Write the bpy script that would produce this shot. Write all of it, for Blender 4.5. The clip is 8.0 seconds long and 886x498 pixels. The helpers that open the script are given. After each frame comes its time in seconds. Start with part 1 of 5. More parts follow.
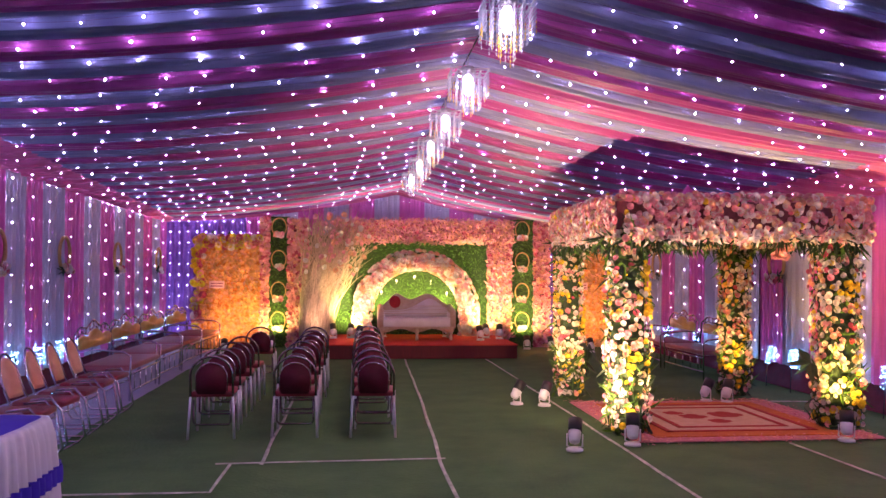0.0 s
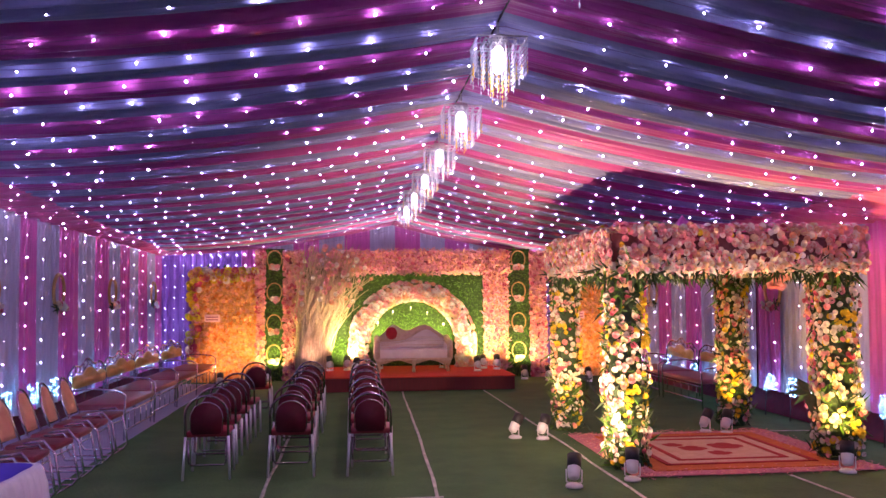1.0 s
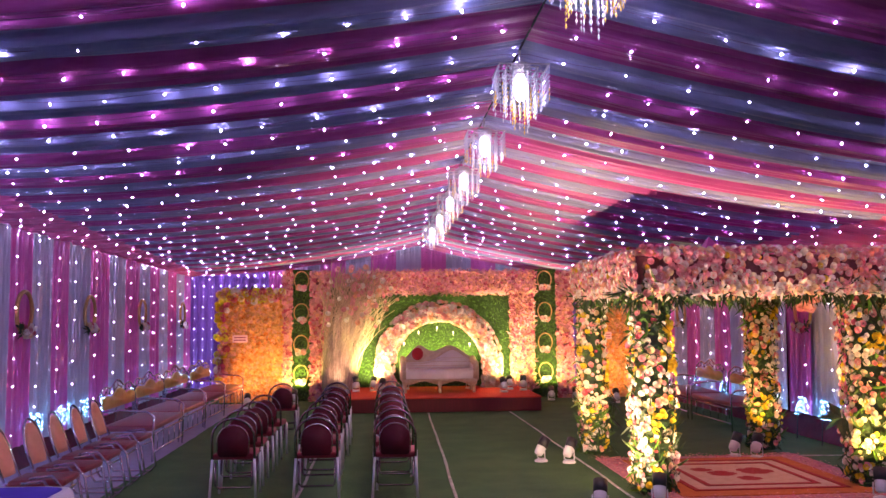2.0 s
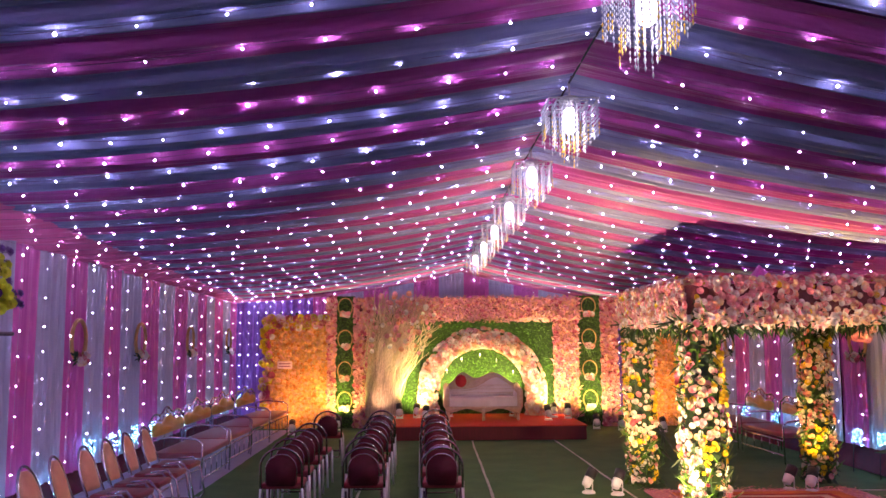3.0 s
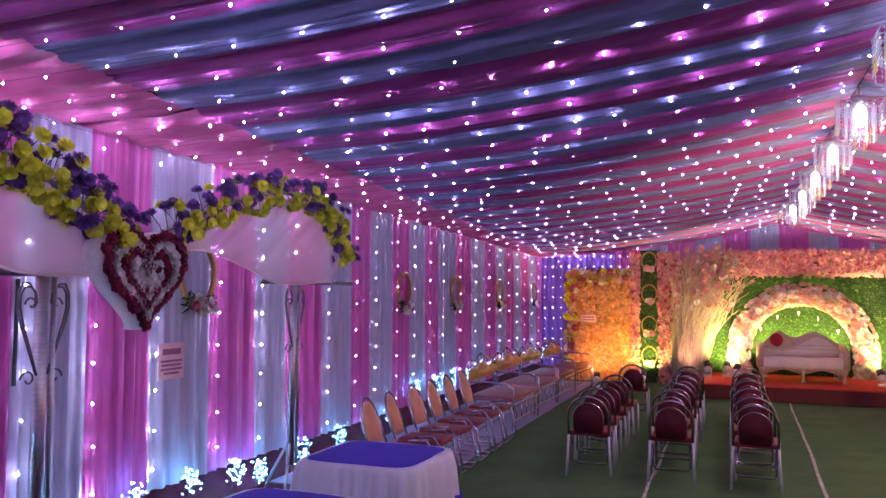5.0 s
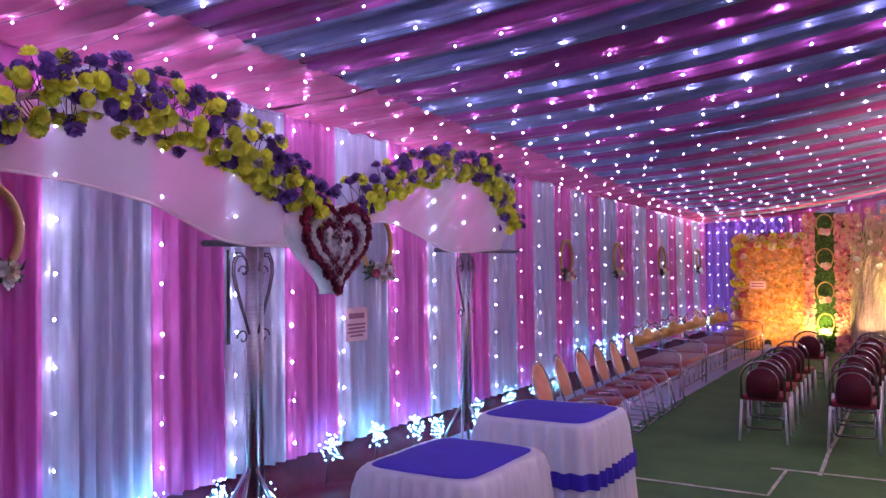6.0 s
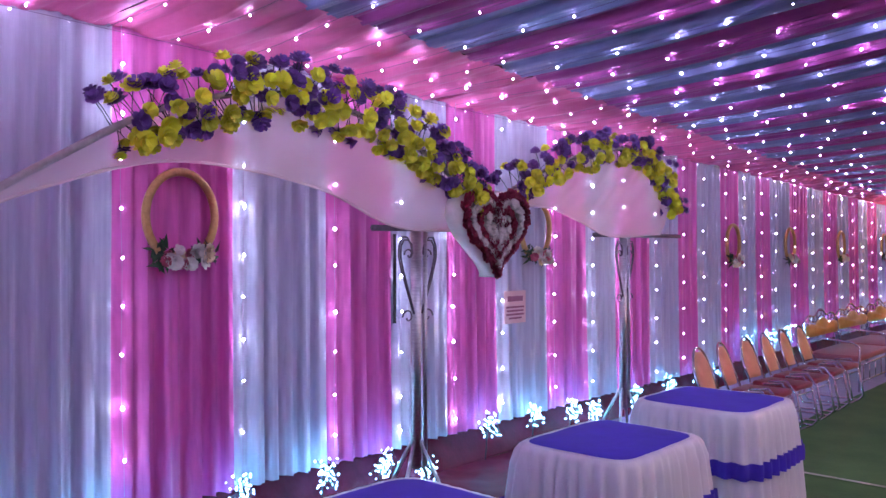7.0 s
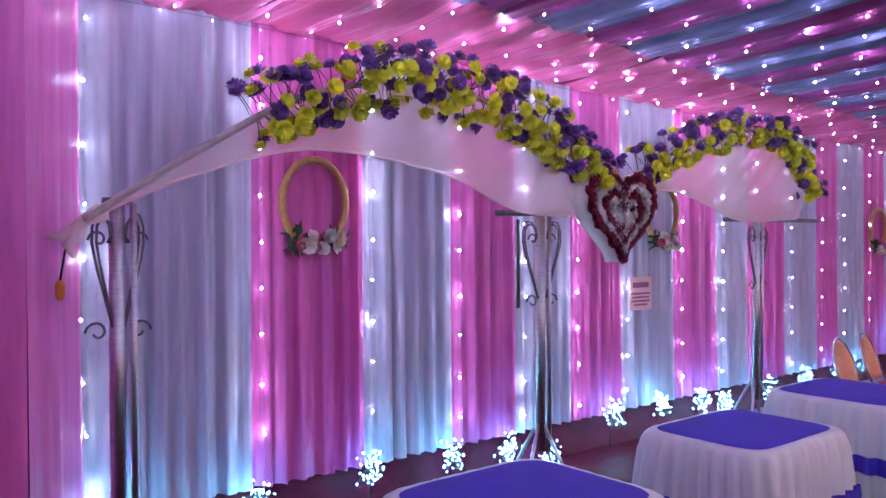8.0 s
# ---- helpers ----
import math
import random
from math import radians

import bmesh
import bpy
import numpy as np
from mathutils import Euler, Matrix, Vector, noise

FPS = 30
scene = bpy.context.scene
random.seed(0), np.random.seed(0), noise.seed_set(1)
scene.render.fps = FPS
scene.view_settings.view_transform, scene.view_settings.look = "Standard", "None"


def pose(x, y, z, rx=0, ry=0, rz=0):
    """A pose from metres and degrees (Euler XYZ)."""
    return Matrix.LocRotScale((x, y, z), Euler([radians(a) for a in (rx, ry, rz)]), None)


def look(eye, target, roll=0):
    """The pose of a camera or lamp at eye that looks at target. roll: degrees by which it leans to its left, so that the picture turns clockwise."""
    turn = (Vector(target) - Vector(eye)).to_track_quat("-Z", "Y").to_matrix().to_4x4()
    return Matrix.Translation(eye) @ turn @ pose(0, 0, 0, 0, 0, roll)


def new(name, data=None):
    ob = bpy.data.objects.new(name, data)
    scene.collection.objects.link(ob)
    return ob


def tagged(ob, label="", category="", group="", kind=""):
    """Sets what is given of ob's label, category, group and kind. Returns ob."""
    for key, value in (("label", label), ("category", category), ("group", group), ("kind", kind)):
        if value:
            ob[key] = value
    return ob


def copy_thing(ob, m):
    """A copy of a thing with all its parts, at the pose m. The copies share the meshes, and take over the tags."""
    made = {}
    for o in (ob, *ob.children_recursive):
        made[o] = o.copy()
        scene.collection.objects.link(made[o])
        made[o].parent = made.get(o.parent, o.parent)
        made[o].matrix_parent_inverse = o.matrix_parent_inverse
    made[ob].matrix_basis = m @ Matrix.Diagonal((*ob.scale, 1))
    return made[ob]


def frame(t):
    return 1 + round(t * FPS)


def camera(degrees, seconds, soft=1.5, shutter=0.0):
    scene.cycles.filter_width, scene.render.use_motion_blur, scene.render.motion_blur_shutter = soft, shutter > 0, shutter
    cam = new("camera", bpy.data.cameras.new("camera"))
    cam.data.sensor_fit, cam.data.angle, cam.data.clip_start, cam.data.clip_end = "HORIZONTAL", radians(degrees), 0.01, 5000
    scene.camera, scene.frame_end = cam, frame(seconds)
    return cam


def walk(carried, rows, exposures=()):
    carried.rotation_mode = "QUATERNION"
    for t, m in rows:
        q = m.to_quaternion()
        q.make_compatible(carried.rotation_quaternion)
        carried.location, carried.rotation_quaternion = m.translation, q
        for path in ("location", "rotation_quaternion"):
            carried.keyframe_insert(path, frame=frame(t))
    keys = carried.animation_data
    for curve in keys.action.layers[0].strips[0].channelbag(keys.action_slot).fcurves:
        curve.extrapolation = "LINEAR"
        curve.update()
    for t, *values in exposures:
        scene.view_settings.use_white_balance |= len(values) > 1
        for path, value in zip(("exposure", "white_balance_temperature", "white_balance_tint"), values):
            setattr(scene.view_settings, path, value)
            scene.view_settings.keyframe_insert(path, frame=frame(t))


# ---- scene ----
cam = camera(58.0, 8.0)
PATH = [
    (0, (-0.171, 0.97, 1.753), (0.042, 2.958, 1.811), 0.4),
    (0.5, (-0.161, 0.98, 1.801), (0.055, 2.966, 1.901), -0.1),
    (1, (-0.159, 0.98, 1.844), (0.063, 2.964, 1.968), -0.4),
    (1.5, (-0.156, 0.976, 1.888), (0.043, 2.961, 2.03), -0.7),
    (1.7, (-0.129, 0.965, 1.888), (0.049, 2.951, 2.038), -0.6),
    (3, (-0.202, 0.931, 1.962), (-0.147, 2.917, 2.191), -0.3),
    (3.5, (-0.235, 0.924, 1.958), (-0.328, 2.909, 2.182), -0.3),
    (4, (-0.239, 0.917, 1.952), (-0.509, 2.889, 2.152), -0.3),
    (4.5, (-0.22, 0.907, 1.939), (-0.674, 2.848, 2.101), -0.1),
    (4.7, (-0.203, 0.88, 1.944), (-0.751, 2.798, 2.085), 0.3),
    (6, (-0.226, 0.524, 1.876), (-1.248, 2.243, 1.922), -0.4),
    (6.5, (-0.192, 0.47, 1.873), (-1.388, 2.073, 1.902), -0.3),
    (7, (-0.131, 0.4, 1.874), (-1.472, 1.884, 1.882), -0.0),
    (7.5, (-0.117, 0.368, 1.856), (-1.58, 1.732, 1.844), -0.1),
    (8, (-0.127, 0.345, 1.849), (-1.673, 1.614, 1.828), -0.1),
]
walk(cam, [(t, look(e, a, r)) for t, e, a, r in PATH], exposures=[(0, 0.62, 6820, 49), (1.5, 0.64, 6820, 47), (3.5, 0.62, 7100, 35), (4.5, 0.62, 6850, 37), (6, 0.96, 6700, 33), (8, 1.24, 7000, 17)])

# ---- world and exposure ----
w = bpy.data.worlds.new("world")
scene.world = w
w.use_nodes = True
w.node_tree.nodes["Background"].inputs[0].default_value = (0.02, 0.02, 0.05, 1)
w.node_tree.nodes["Background"].inputs[1].default_value = 0.2

LED = (0.52, 0.60, 1.0)
WARM = (1.0, 0.75, 0.46)
BULB = 230.0


def lamp(kind, name, place, energy, colour, radius=0.05, aim=None, angle=90, blend=0.6):
    d = bpy.data.lights.new(name, kind)
    d.energy, d.color, d.shadow_soft_size = energy, colour, radius
    if kind == "SPOT":
        d.spot_size, d.spot_blend = radians(angle), blend
    ob = new(name, d)
    ob.matrix_world = look(place, aim) if aim else pose(*place)
    return ob


# ---- materials ----
def rgb(c):
    return (c[0], c[1], c[2], 1)


def material(name, c1, c2=None, rough=0.6, metal=0.0, scale=8.0, bump=0.0, bump_scale=60.0, sheen=0.0, spread=0.0, emit=None,
             emit_strength=0.0, stretch=(1, 1, 1), alpha=1.0, trans=0.0, spec=0.5):
    """Two colours mixed by noise at two scales, fine relief, and a spread of value between the pieces."""
    m = bpy.data.materials.new(name)
    m.use_nodes = True
    nt = m.node_tree
    b = nt.nodes["Principled BSDF"]
    b.inputs["Roughness"].default_value = rough
    b.inputs["Metallic"].default_value = metal
    b.inputs["Specular IOR Level"].default_value = spec
    if sheen:
        b.inputs["Sheen Weight"].default_value = sheen
        b.inputs["Sheen Roughness"].default_value = 0.4
    if alpha < 1:
        b.inputs["Alpha"].default_value = alpha
    if trans:
        b.inputs["Transmission Weight"].default_value = trans
    c2 = c2 or tuple(v * 0.8 for v in c1)
    tc = nt.nodes.new("ShaderNodeTexCoord")
    mp = nt.nodes.new("ShaderNodeMapping")
    mp.inputs["Scale"].default_value = stretch
    nt.links.new(tc.outputs["Object"], mp.inputs["Vector"])
    n1 = nt.nodes.new("ShaderNodeTexNoise")
    n1.inputs["Scale"].default_value = scale
    n1.inputs["Detail"].default_value = 6
    n1.inputs["Roughness"].default_value = 0.65
    nt.links.new(mp.outputs[0], n1.inputs["Vector"])
    ramp = nt.nodes.new("ShaderNodeMapRange")
    ramp.inputs[1].default_value, ramp.inputs[2].default_value = 0.32, 0.68
    nt.links.new(n1.outputs["Fac"], ramp.inputs[0])
    mix = nt.nodes.new("ShaderNodeMix")
    mix.data_type = "RGBA"
    mix.inputs[6].default_value, mix.inputs[7].default_value = rgb(c1), rgb(c2)
    nt.links.new(ramp.outputs[0], mix.inputs[0])
    out = mix.outputs[2]
    if spread:
        geo = nt.nodes.new("ShaderNodeNewGeometry")
        inf = nt.nodes.new("ShaderNodeObjectInfo")
        add = nt.nodes.new("ShaderNodeMath")
        add.operation = "ADD"
        nt.links.new(geo.outputs["Random Per Island"], add.inputs[0])
        nt.links.new(inf.outputs["Random"], add.inputs[1])
        fr = nt.nodes.new("ShaderNodeMath")
        fr.operation = "FRACT"
        nt.links.new(add.outputs[0], fr.inputs[0])
        mr = nt.nodes.new("ShaderNodeMapRange")
        mr.inputs[3].default_value, mr.inputs[4].default_value = 1 - spread, 1 + spread
        nt.links.new(fr.outputs[0], mr.inputs[0])
        hsv = nt.nodes.new("ShaderNodeHueSaturation")
        nt.links.new(mr.outputs[0], hsv.inputs["Value"])
        nt.links.new(out, hsv.inputs["Color"])
        out = hsv.outputs[0]
    nt.links.new(out, b.inputs["Base Color"])
    if bump:
        n2 = nt.nodes.new("ShaderNodeTexNoise")
        n2.inputs["Scale"].default_value = bump_scale
        n2.inputs["Detail"].default_value = 4
        nt.links.new(mp.outputs[0], n2.inputs["Vector"])
        bp = nt.nodes.new("ShaderNodeBump")
        bp.inputs["Strength"].default_value = bump
        bp.inputs["Distance"].default_value = 0.01
        nt.links.new(n2.outputs["Fac"], bp.inputs["Height"])
        nt.links.new(bp.outputs[0], b.inputs["Normal"])
    if emit:
        b.inputs["Emission Color"].default_value = rgb(emit)
        b.inputs["Emission Strength"].default_value = emit_strength
    return m


M = {
    "pink": material("pink_satin", (0.78, 0.15, 0.47), (0.64, 0.10, 0.38), 0.5, scale=3, bump=0.12, bump_scale=40, sheen=0.04, stretch=(6, 6, 0.6)),
    "white": material("white_satin", (0.50, 0.47, 0.60), (0.40, 0.38, 0.52), 0.5, scale=3, bump=0.12, bump_scale=40, sheen=0.04, stretch=(6, 6, 0.6)),
    "violet": material("violet_satin", (0.30, 0.14, 0.55), (0.22, 0.09, 0.45), 0.5, scale=3, bump=0.12, sheen=0.04, stretch=(6, 6, 0.6)),
    "roof_purple": material("plum_roof_cloth", (0.52, 0.095, 0.33), (0.37, 0.06, 0.24), 0.34, scale=2.5, bump=0.45, bump_scale=14, spec=0.22, stretch=(0.5, 8, 1)),
    "roof_white": material("pale_roof_cloth", (0.29, 0.29, 0.50), (0.19, 0.20, 0.38), 0.34, scale=2.5, bump=0.45, bump_scale=14, spec=0.22, stretch=(0.5, 8, 1)),
    "roof_pink": material("pink_roof_cloth", (0.80, 0.17, 0.36), (0.68, 0.12, 0.28), 0.5, scale=2, bump=0.15, bump_scale=12, spec=0.2, stretch=(1, 4, 1)),
    "maroon": material("maroon_cloth", (0.13, 0.008, 0.028), (0.08, 0.005, 0.018), 0.58, scale=5, bump=0.2, bump_scale=30, spec=0.12),
    "carpet": material("green_carpet", (0.036, 0.108, 0.030), (0.064, 0.160, 0.046), 0.95, scale=1.7, bump=1.0, bump_scale=26),
    "tape": material("worn_white_tape", (0.66, 0.64, 0.56), (0.20, 0.24, 0.17), 0.75, scale=7),
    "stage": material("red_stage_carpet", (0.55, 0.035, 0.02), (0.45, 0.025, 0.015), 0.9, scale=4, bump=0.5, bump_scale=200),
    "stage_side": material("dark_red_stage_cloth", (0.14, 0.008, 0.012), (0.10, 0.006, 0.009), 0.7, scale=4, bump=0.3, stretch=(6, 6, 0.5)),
    "chrome": material("chrome_tube", (0.66, 0.66, 0.69), (0.52, 0.52, 0.56), 0.22, 1.0, scale=20),
    # chair chrome darkened in its colour, for the dark surroundings it reflects
    "frame_dark": material("chrome_tube_dark_reflection", (0.34, 0.32, 0.33), (0.24, 0.22, 0.24), 0.26, 1.0, scale=20),
    "steel": material("brushed_steel", (0.55, 0.54, 0.56), (0.42, 0.41, 0.44), 0.35, 1.0, scale=12, stretch=(1, 1, 8)),
    # chair legs in lighter grey, their lit look put into the colour
    "leg_grey": material("chrome_leg_tube_lit", (0.68, 0.68, 0.70), (0.56, 0.56, 0.60), 0.42, 0.45, scale=20),
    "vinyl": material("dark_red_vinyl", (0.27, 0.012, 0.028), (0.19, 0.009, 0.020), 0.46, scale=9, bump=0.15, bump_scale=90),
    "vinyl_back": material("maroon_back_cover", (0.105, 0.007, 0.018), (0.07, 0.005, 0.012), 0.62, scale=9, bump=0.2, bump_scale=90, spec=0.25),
    "red_seat": material("red_seat_cover", (0.22, 0.009, 0.022), (0.16, 0.007, 0.016), 0.4, scale=7, bump=0.1),
    "peach_back": material("peach_cushion", (0.80, 0.36, 0.22), (0.70, 0.28, 0.17), 0.4, scale=6, bump=0.1),
    "gold_back": material("golden_cushion", (0.75, 0.42, 0.12), (0.62, 0.32, 0.08), 0.32, scale=5, bump=0.1),
    "blush_seat": material("blush_seat_cover", (0.30, 0.06, 0.08), (0.24, 0.045, 0.06), 0.4, scale=6),
    "blue": material("royal_blue_cloth", (0.055, 0.026, 0.50), (0.042, 0.02, 0.40), 0.75, scale=5, bump=0.15, bump_scale=50),
    "skirt": material("white_table_skirt", (0.74, 0.70, 0.76), (0.64, 0.60, 0.68), 0.45, scale=4, bump=0.12, stretch=(5, 5, 0.6)),
    "peach": material("peach_sheer_cloth", (0.94, 0.74, 0.70), (0.90, 0.66, 0.64), 0.6, scale=3, bump=0.1, alpha=0.92),
    "straw": material("wrapped_gold_ring", (0.62, 0.36, 0.14), (0.44, 0.24, 0.09), 0.4, 0.3, scale=30, bump=0.3, bump_scale=70),
    "bamboo": material("weathered_pole", (0.45, 0.36, 0.34), (0.32, 0.25, 0.24), 0.6, scale=15),
    "iron": material("dark_scroll_iron", (0.18, 0.14, 0.18), (0.11, 0.09, 0.11), 0.4, 0.7, scale=20),
    "wire": material("dark_cable", (0.03, 0.02, 0.035), (0.02, 0.015, 0.025), 0.6),
    "wire_roof": material("violet_cable", (0.16, 0.07, 0.16), (0.12, 0.05, 0.12), 0.5),
    "wire_pale": material("clear_cable", (0.52, 0.36, 0.56), (0.42, 0.28, 0.46), 0.35),
    "leaf": material("green_leaf", (0.075, 0.190, 0.014), (0.035, 0.110, 0.009), 0.5, scale=20, spread=0.35),
    "leaf_dark": material("dark_leaf", (0.020, 0.055, 0.018), (0.012, 0.036, 0.011), 0.5, scale=20, spread=0.35),
    "turf": material("leafy_backing", (0.02, 0.06, 0.01), (0.012, 0.04, 0.006), 0.8, scale=20),
    "twig": material("bleached_twig", (0.62, 0.46, 0.32), (0.44, 0.30, 0.19), 0.7, scale=30, spread=0.25),
    "f_white": material("white_petal", (0.80, 0.74, 0.68), (0.72, 0.64, 0.58), 0.55, scale=25, spread=0.15),
    "f_cream": material("cream_petal", (0.82, 0.64, 0.42), (0.75, 0.55, 0.34), 0.55, scale=25, spread=0.15),
    "f_pink": material("pink_petal", (0.82, 0.40, 0.42), (0.72, 0.28, 0.32), 0.55, scale=25, spread=0.2),
    "f_rose": material("rose_petal", (0.66, 0.13, 0.20), (0.52, 0.08, 0.14), 0.55, scale=25, spread=0.2),
    "f_yellow": material("yellow_petal", (0.82, 0.62, 0.03), (0.74, 0.50, 0.02), 0.55, scale=25, spread=0.15),
    "f_lime": material("lime_yellow_petal", (0.82, 0.80, 0.07), (0.70, 0.68, 0.04), 0.55, scale=25, spread=0.2),
    "f_purple": material("purple_petal", (0.24, 0.10, 0.36), (0.15, 0.06, 0.25), 0.55, scale=25, spread=0.3),
    "f_orange": material("orange_petal", (0.80, 0.30, 0.04), (0.70, 0.22, 0.03), 0.55, scale=25, spread=0.2),
    "f_amber": material("amber_petal", (0.84, 0.48, 0.18), (0.74, 0.38, 0.12), 0.55, scale=25, spread=0.3),
    "f_peach": material("peach_petal", (0.84, 0.46, 0.30), (0.74, 0.34, 0.21), 0.55, scale=25, spread=0.2),
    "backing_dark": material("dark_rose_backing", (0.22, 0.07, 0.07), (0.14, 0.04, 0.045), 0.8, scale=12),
    "f_maroon": material("maroon_petal", (0.36, 0.03, 0.07), (0.25, 0.018, 0.045), 0.55, scale=25, spread=0.25),
    "sofa": material("ivory_sofa_leather", (0.72, 0.62, 0.60), (0.64, 0.54, 0.52), 0.35, scale=5, bump=0.1),
    "sofa_frame": material("antique_cream_carving", (0.62, 0.46, 0.34), (0.48, 0.33, 0.22), 0.4, scale=16, bump=0.3, bump_scale=50),
    "medal": material("red_velvet_medallion", (0.45, 0.02, 0.02), (0.34, 0.012, 0.014), 0.8, scale=20),
    "plastic": material("white_lamp_plastic", (0.70, 0.70, 0.70), (0.58, 0.58, 0.60), 0.4, scale=10),
    "black": material("black_lamp_rim", (0.02, 0.02, 0.022), (0.012, 0.012, 0.014), 0.45),
    "rug_orange": material("orange_rug_pile", (0.62, 0.20, 0.04), (0.50, 0.13, 0.03), 0.95, scale=9, bump=0.5, bump_scale=160),
    "rug_cream": material("cream_rug_pile", (0.66, 0.50, 0.36), (0.55, 0.38, 0.26), 0.95, scale=9, bump=0.5, bump_scale=160),
    "rug_red": material("red_rug_pile", (0.45, 0.05, 0.04), (0.34, 0.03, 0.03), 0.95, scale=9, bump=0.5, bump_scale=160),
    "lavender": material("lavender_ground_cloth", (0.42, 0.36, 0.55), (0.34, 0.28, 0.46), 0.7, scale=5, bump=0.2, bump_scale=30),
    "rug_pink": material("dusty_pink_ground_cloth", (0.58, 0.25, 0.28), (0.48, 0.18, 0.22), 0.9, scale=6, bump=0.3),
    "paper": material("pinkish_paper", (0.80, 0.50, 0.52), (0.74, 0.44, 0.46), 0.7, scale=4),
    "print": material("dark_pink_print", (0.38, 0.12, 0.20), (0.30, 0.09, 0.15), 0.7),
    "crystal": material("acrylic_crystal", (0.60, 0.62, 0.70), (0.48, 0.50, 0.60), 0.12, 0.25, scale=20),
    "amber": material("amber_crystal", (0.80, 0.52, 0.10), (0.68, 0.40, 0.06), 0.15, scale=20),
    "bulb": material("lit_led", (1, 1, 1), (1, 1, 1), 0.4, emit=LED, emit_strength=BULB * 1.7),
    "bulb_soft": material("lit_faint_led", (1, 1, 1), (1, 1, 1), 0.4, emit=LED, emit_strength=BULB * 0.8),
    "bulb_wall": material("lit_curtain_led", (1, 1, 1), (1, 1, 1), 0.4, emit=(0.54, 0.72, 1.0), emit_strength=BULB * 0.78),
    "bulb_far": material("lit_small_curtain_led", (1, 1, 1), (1, 1, 1), 0.4, emit=(0.60, 0.66, 1.0), emit_strength=BULB * 0.20),
    "bulb_bush": material("lit_fairy_led", (1, 1, 1), (1, 1, 1), 0.4, emit=(0.12, 0.58, 1.0), emit_strength=85.0),
    "glow_core": material("lit_chandelier_core", (1, 1, 1), (1, 1, 1), 0.4, emit=(0.85, 0.9, 1.0), emit_strength=5.0),
    "glow_warm": material("lit_warm_lens", (1, 1, 1), (1, 1, 1), 0.4, emit=(1.0, 0.8, 0.5), emit_strength=20.0),
    "candle": material("lit_candle_bulb", (1, 1, 1), (1, 1, 1), 0.4, emit=(1.0, 0.85, 0.45), emit_strength=12.0),
}

# the sheer cloth lets light through from behind
nt = M["peach"].node_tree
tl = nt.nodes.new("ShaderNodeBsdfTranslucent")
tl.inputs["Color"].default_value = (0.95, 0.74, 0.68, 1)
ms = nt.nodes.new("ShaderNodeMixShader")
ms.inputs[0].default_value = 0.45
nt.links.new(nt.nodes["Principled BSDF"].outputs[0], ms.inputs[1])
nt.links.new(tl.outputs[0], ms.inputs[2])
tp = nt.nodes.new("ShaderNodeBsdfTransparent")
sheer = nt.nodes.new("ShaderNodeMixShader")
sheer.inputs[0].default_value = 0.42
nt.links.new(ms.outputs[0], sheer.inputs[1])
nt.links.new(tp.outputs[0], sheer.inputs[2])
nt.links.new(sheer.outputs[0], nt.nodes["Material Output"].inputs["Surface"])

# ---- mesh helpers ----
rng = np.random.default_rng(7)


def link_mesh(name, verts, faces, mats, index=None, smooth=True, parent=None, label="", kind=""):
    me = bpy.data.meshes.new(name)
    me.from_pydata([tuple(v) for v in verts], [], [tuple(f) for f in faces])
    for m in (mats if isinstance(mats, (list, tuple)) else [mats]):
        me.materials.append(M[m])
    if index is not None:
        me.polygons.foreach_set("material_index", np.asarray(index, dtype=np.int32))
    if smooth:
        me.polygons.foreach_set("use_smooth", np.ones(len(me.polygons), dtype=bool))
    me.update()
    ob = new(name, me)
    if parent:
        ob.parent = parent
    return tagged(ob, label=label, kind=kind)


def part(name, bm, mat, parent=None, label="", smooth=True):
    """One mesh object from a bmesh, under a thing or a part."""
    me = bpy.data.meshes.new(name)
    bm.normal_update()
    bm.to_mesh(me)
    bm.free()
    for m in (mat if isinstance(mat, (list, tuple)) else [mat]):
        me.materials.append(M[m])
    if smooth:
        me.polygons.foreach_set("use_smooth", np.ones(len(me.polygons), dtype=bool))
    ob = new(name, me)
    if parent:
        ob.parent = parent
    return tagged(ob, label=label)


def thing(name, place, label, category, group="", turn=0):
    ob = new(name)
    ob.matrix_world = pose(*place, 0, 0, turn)
    ob.empty_display_size = 0.1
    return tagged(ob, label, category, group)


def box(x0, x1, y0, y1, z0, z1, bevel=0.0, bm=None):
    own = bm is None
    bm = bm or bmesh.new()
    r = bmesh.ops.create_cube(bm, size=1)
    vs = r["verts"]
    bmesh.ops.scale(bm, vec=(x1 - x0, y1 - y0, z1 - z0), verts=vs)
    bmesh.ops.translate(bm, vec=((x0 + x1) / 2, (y0 + y1) / 2, (z0 + z1) / 2), verts=vs)
    if bevel and own:
        bmesh.ops.bevel(bm, geom=bm.edges[:], offset=bevel, segments=3, affect="EDGES", profile=0.5)
    return bm


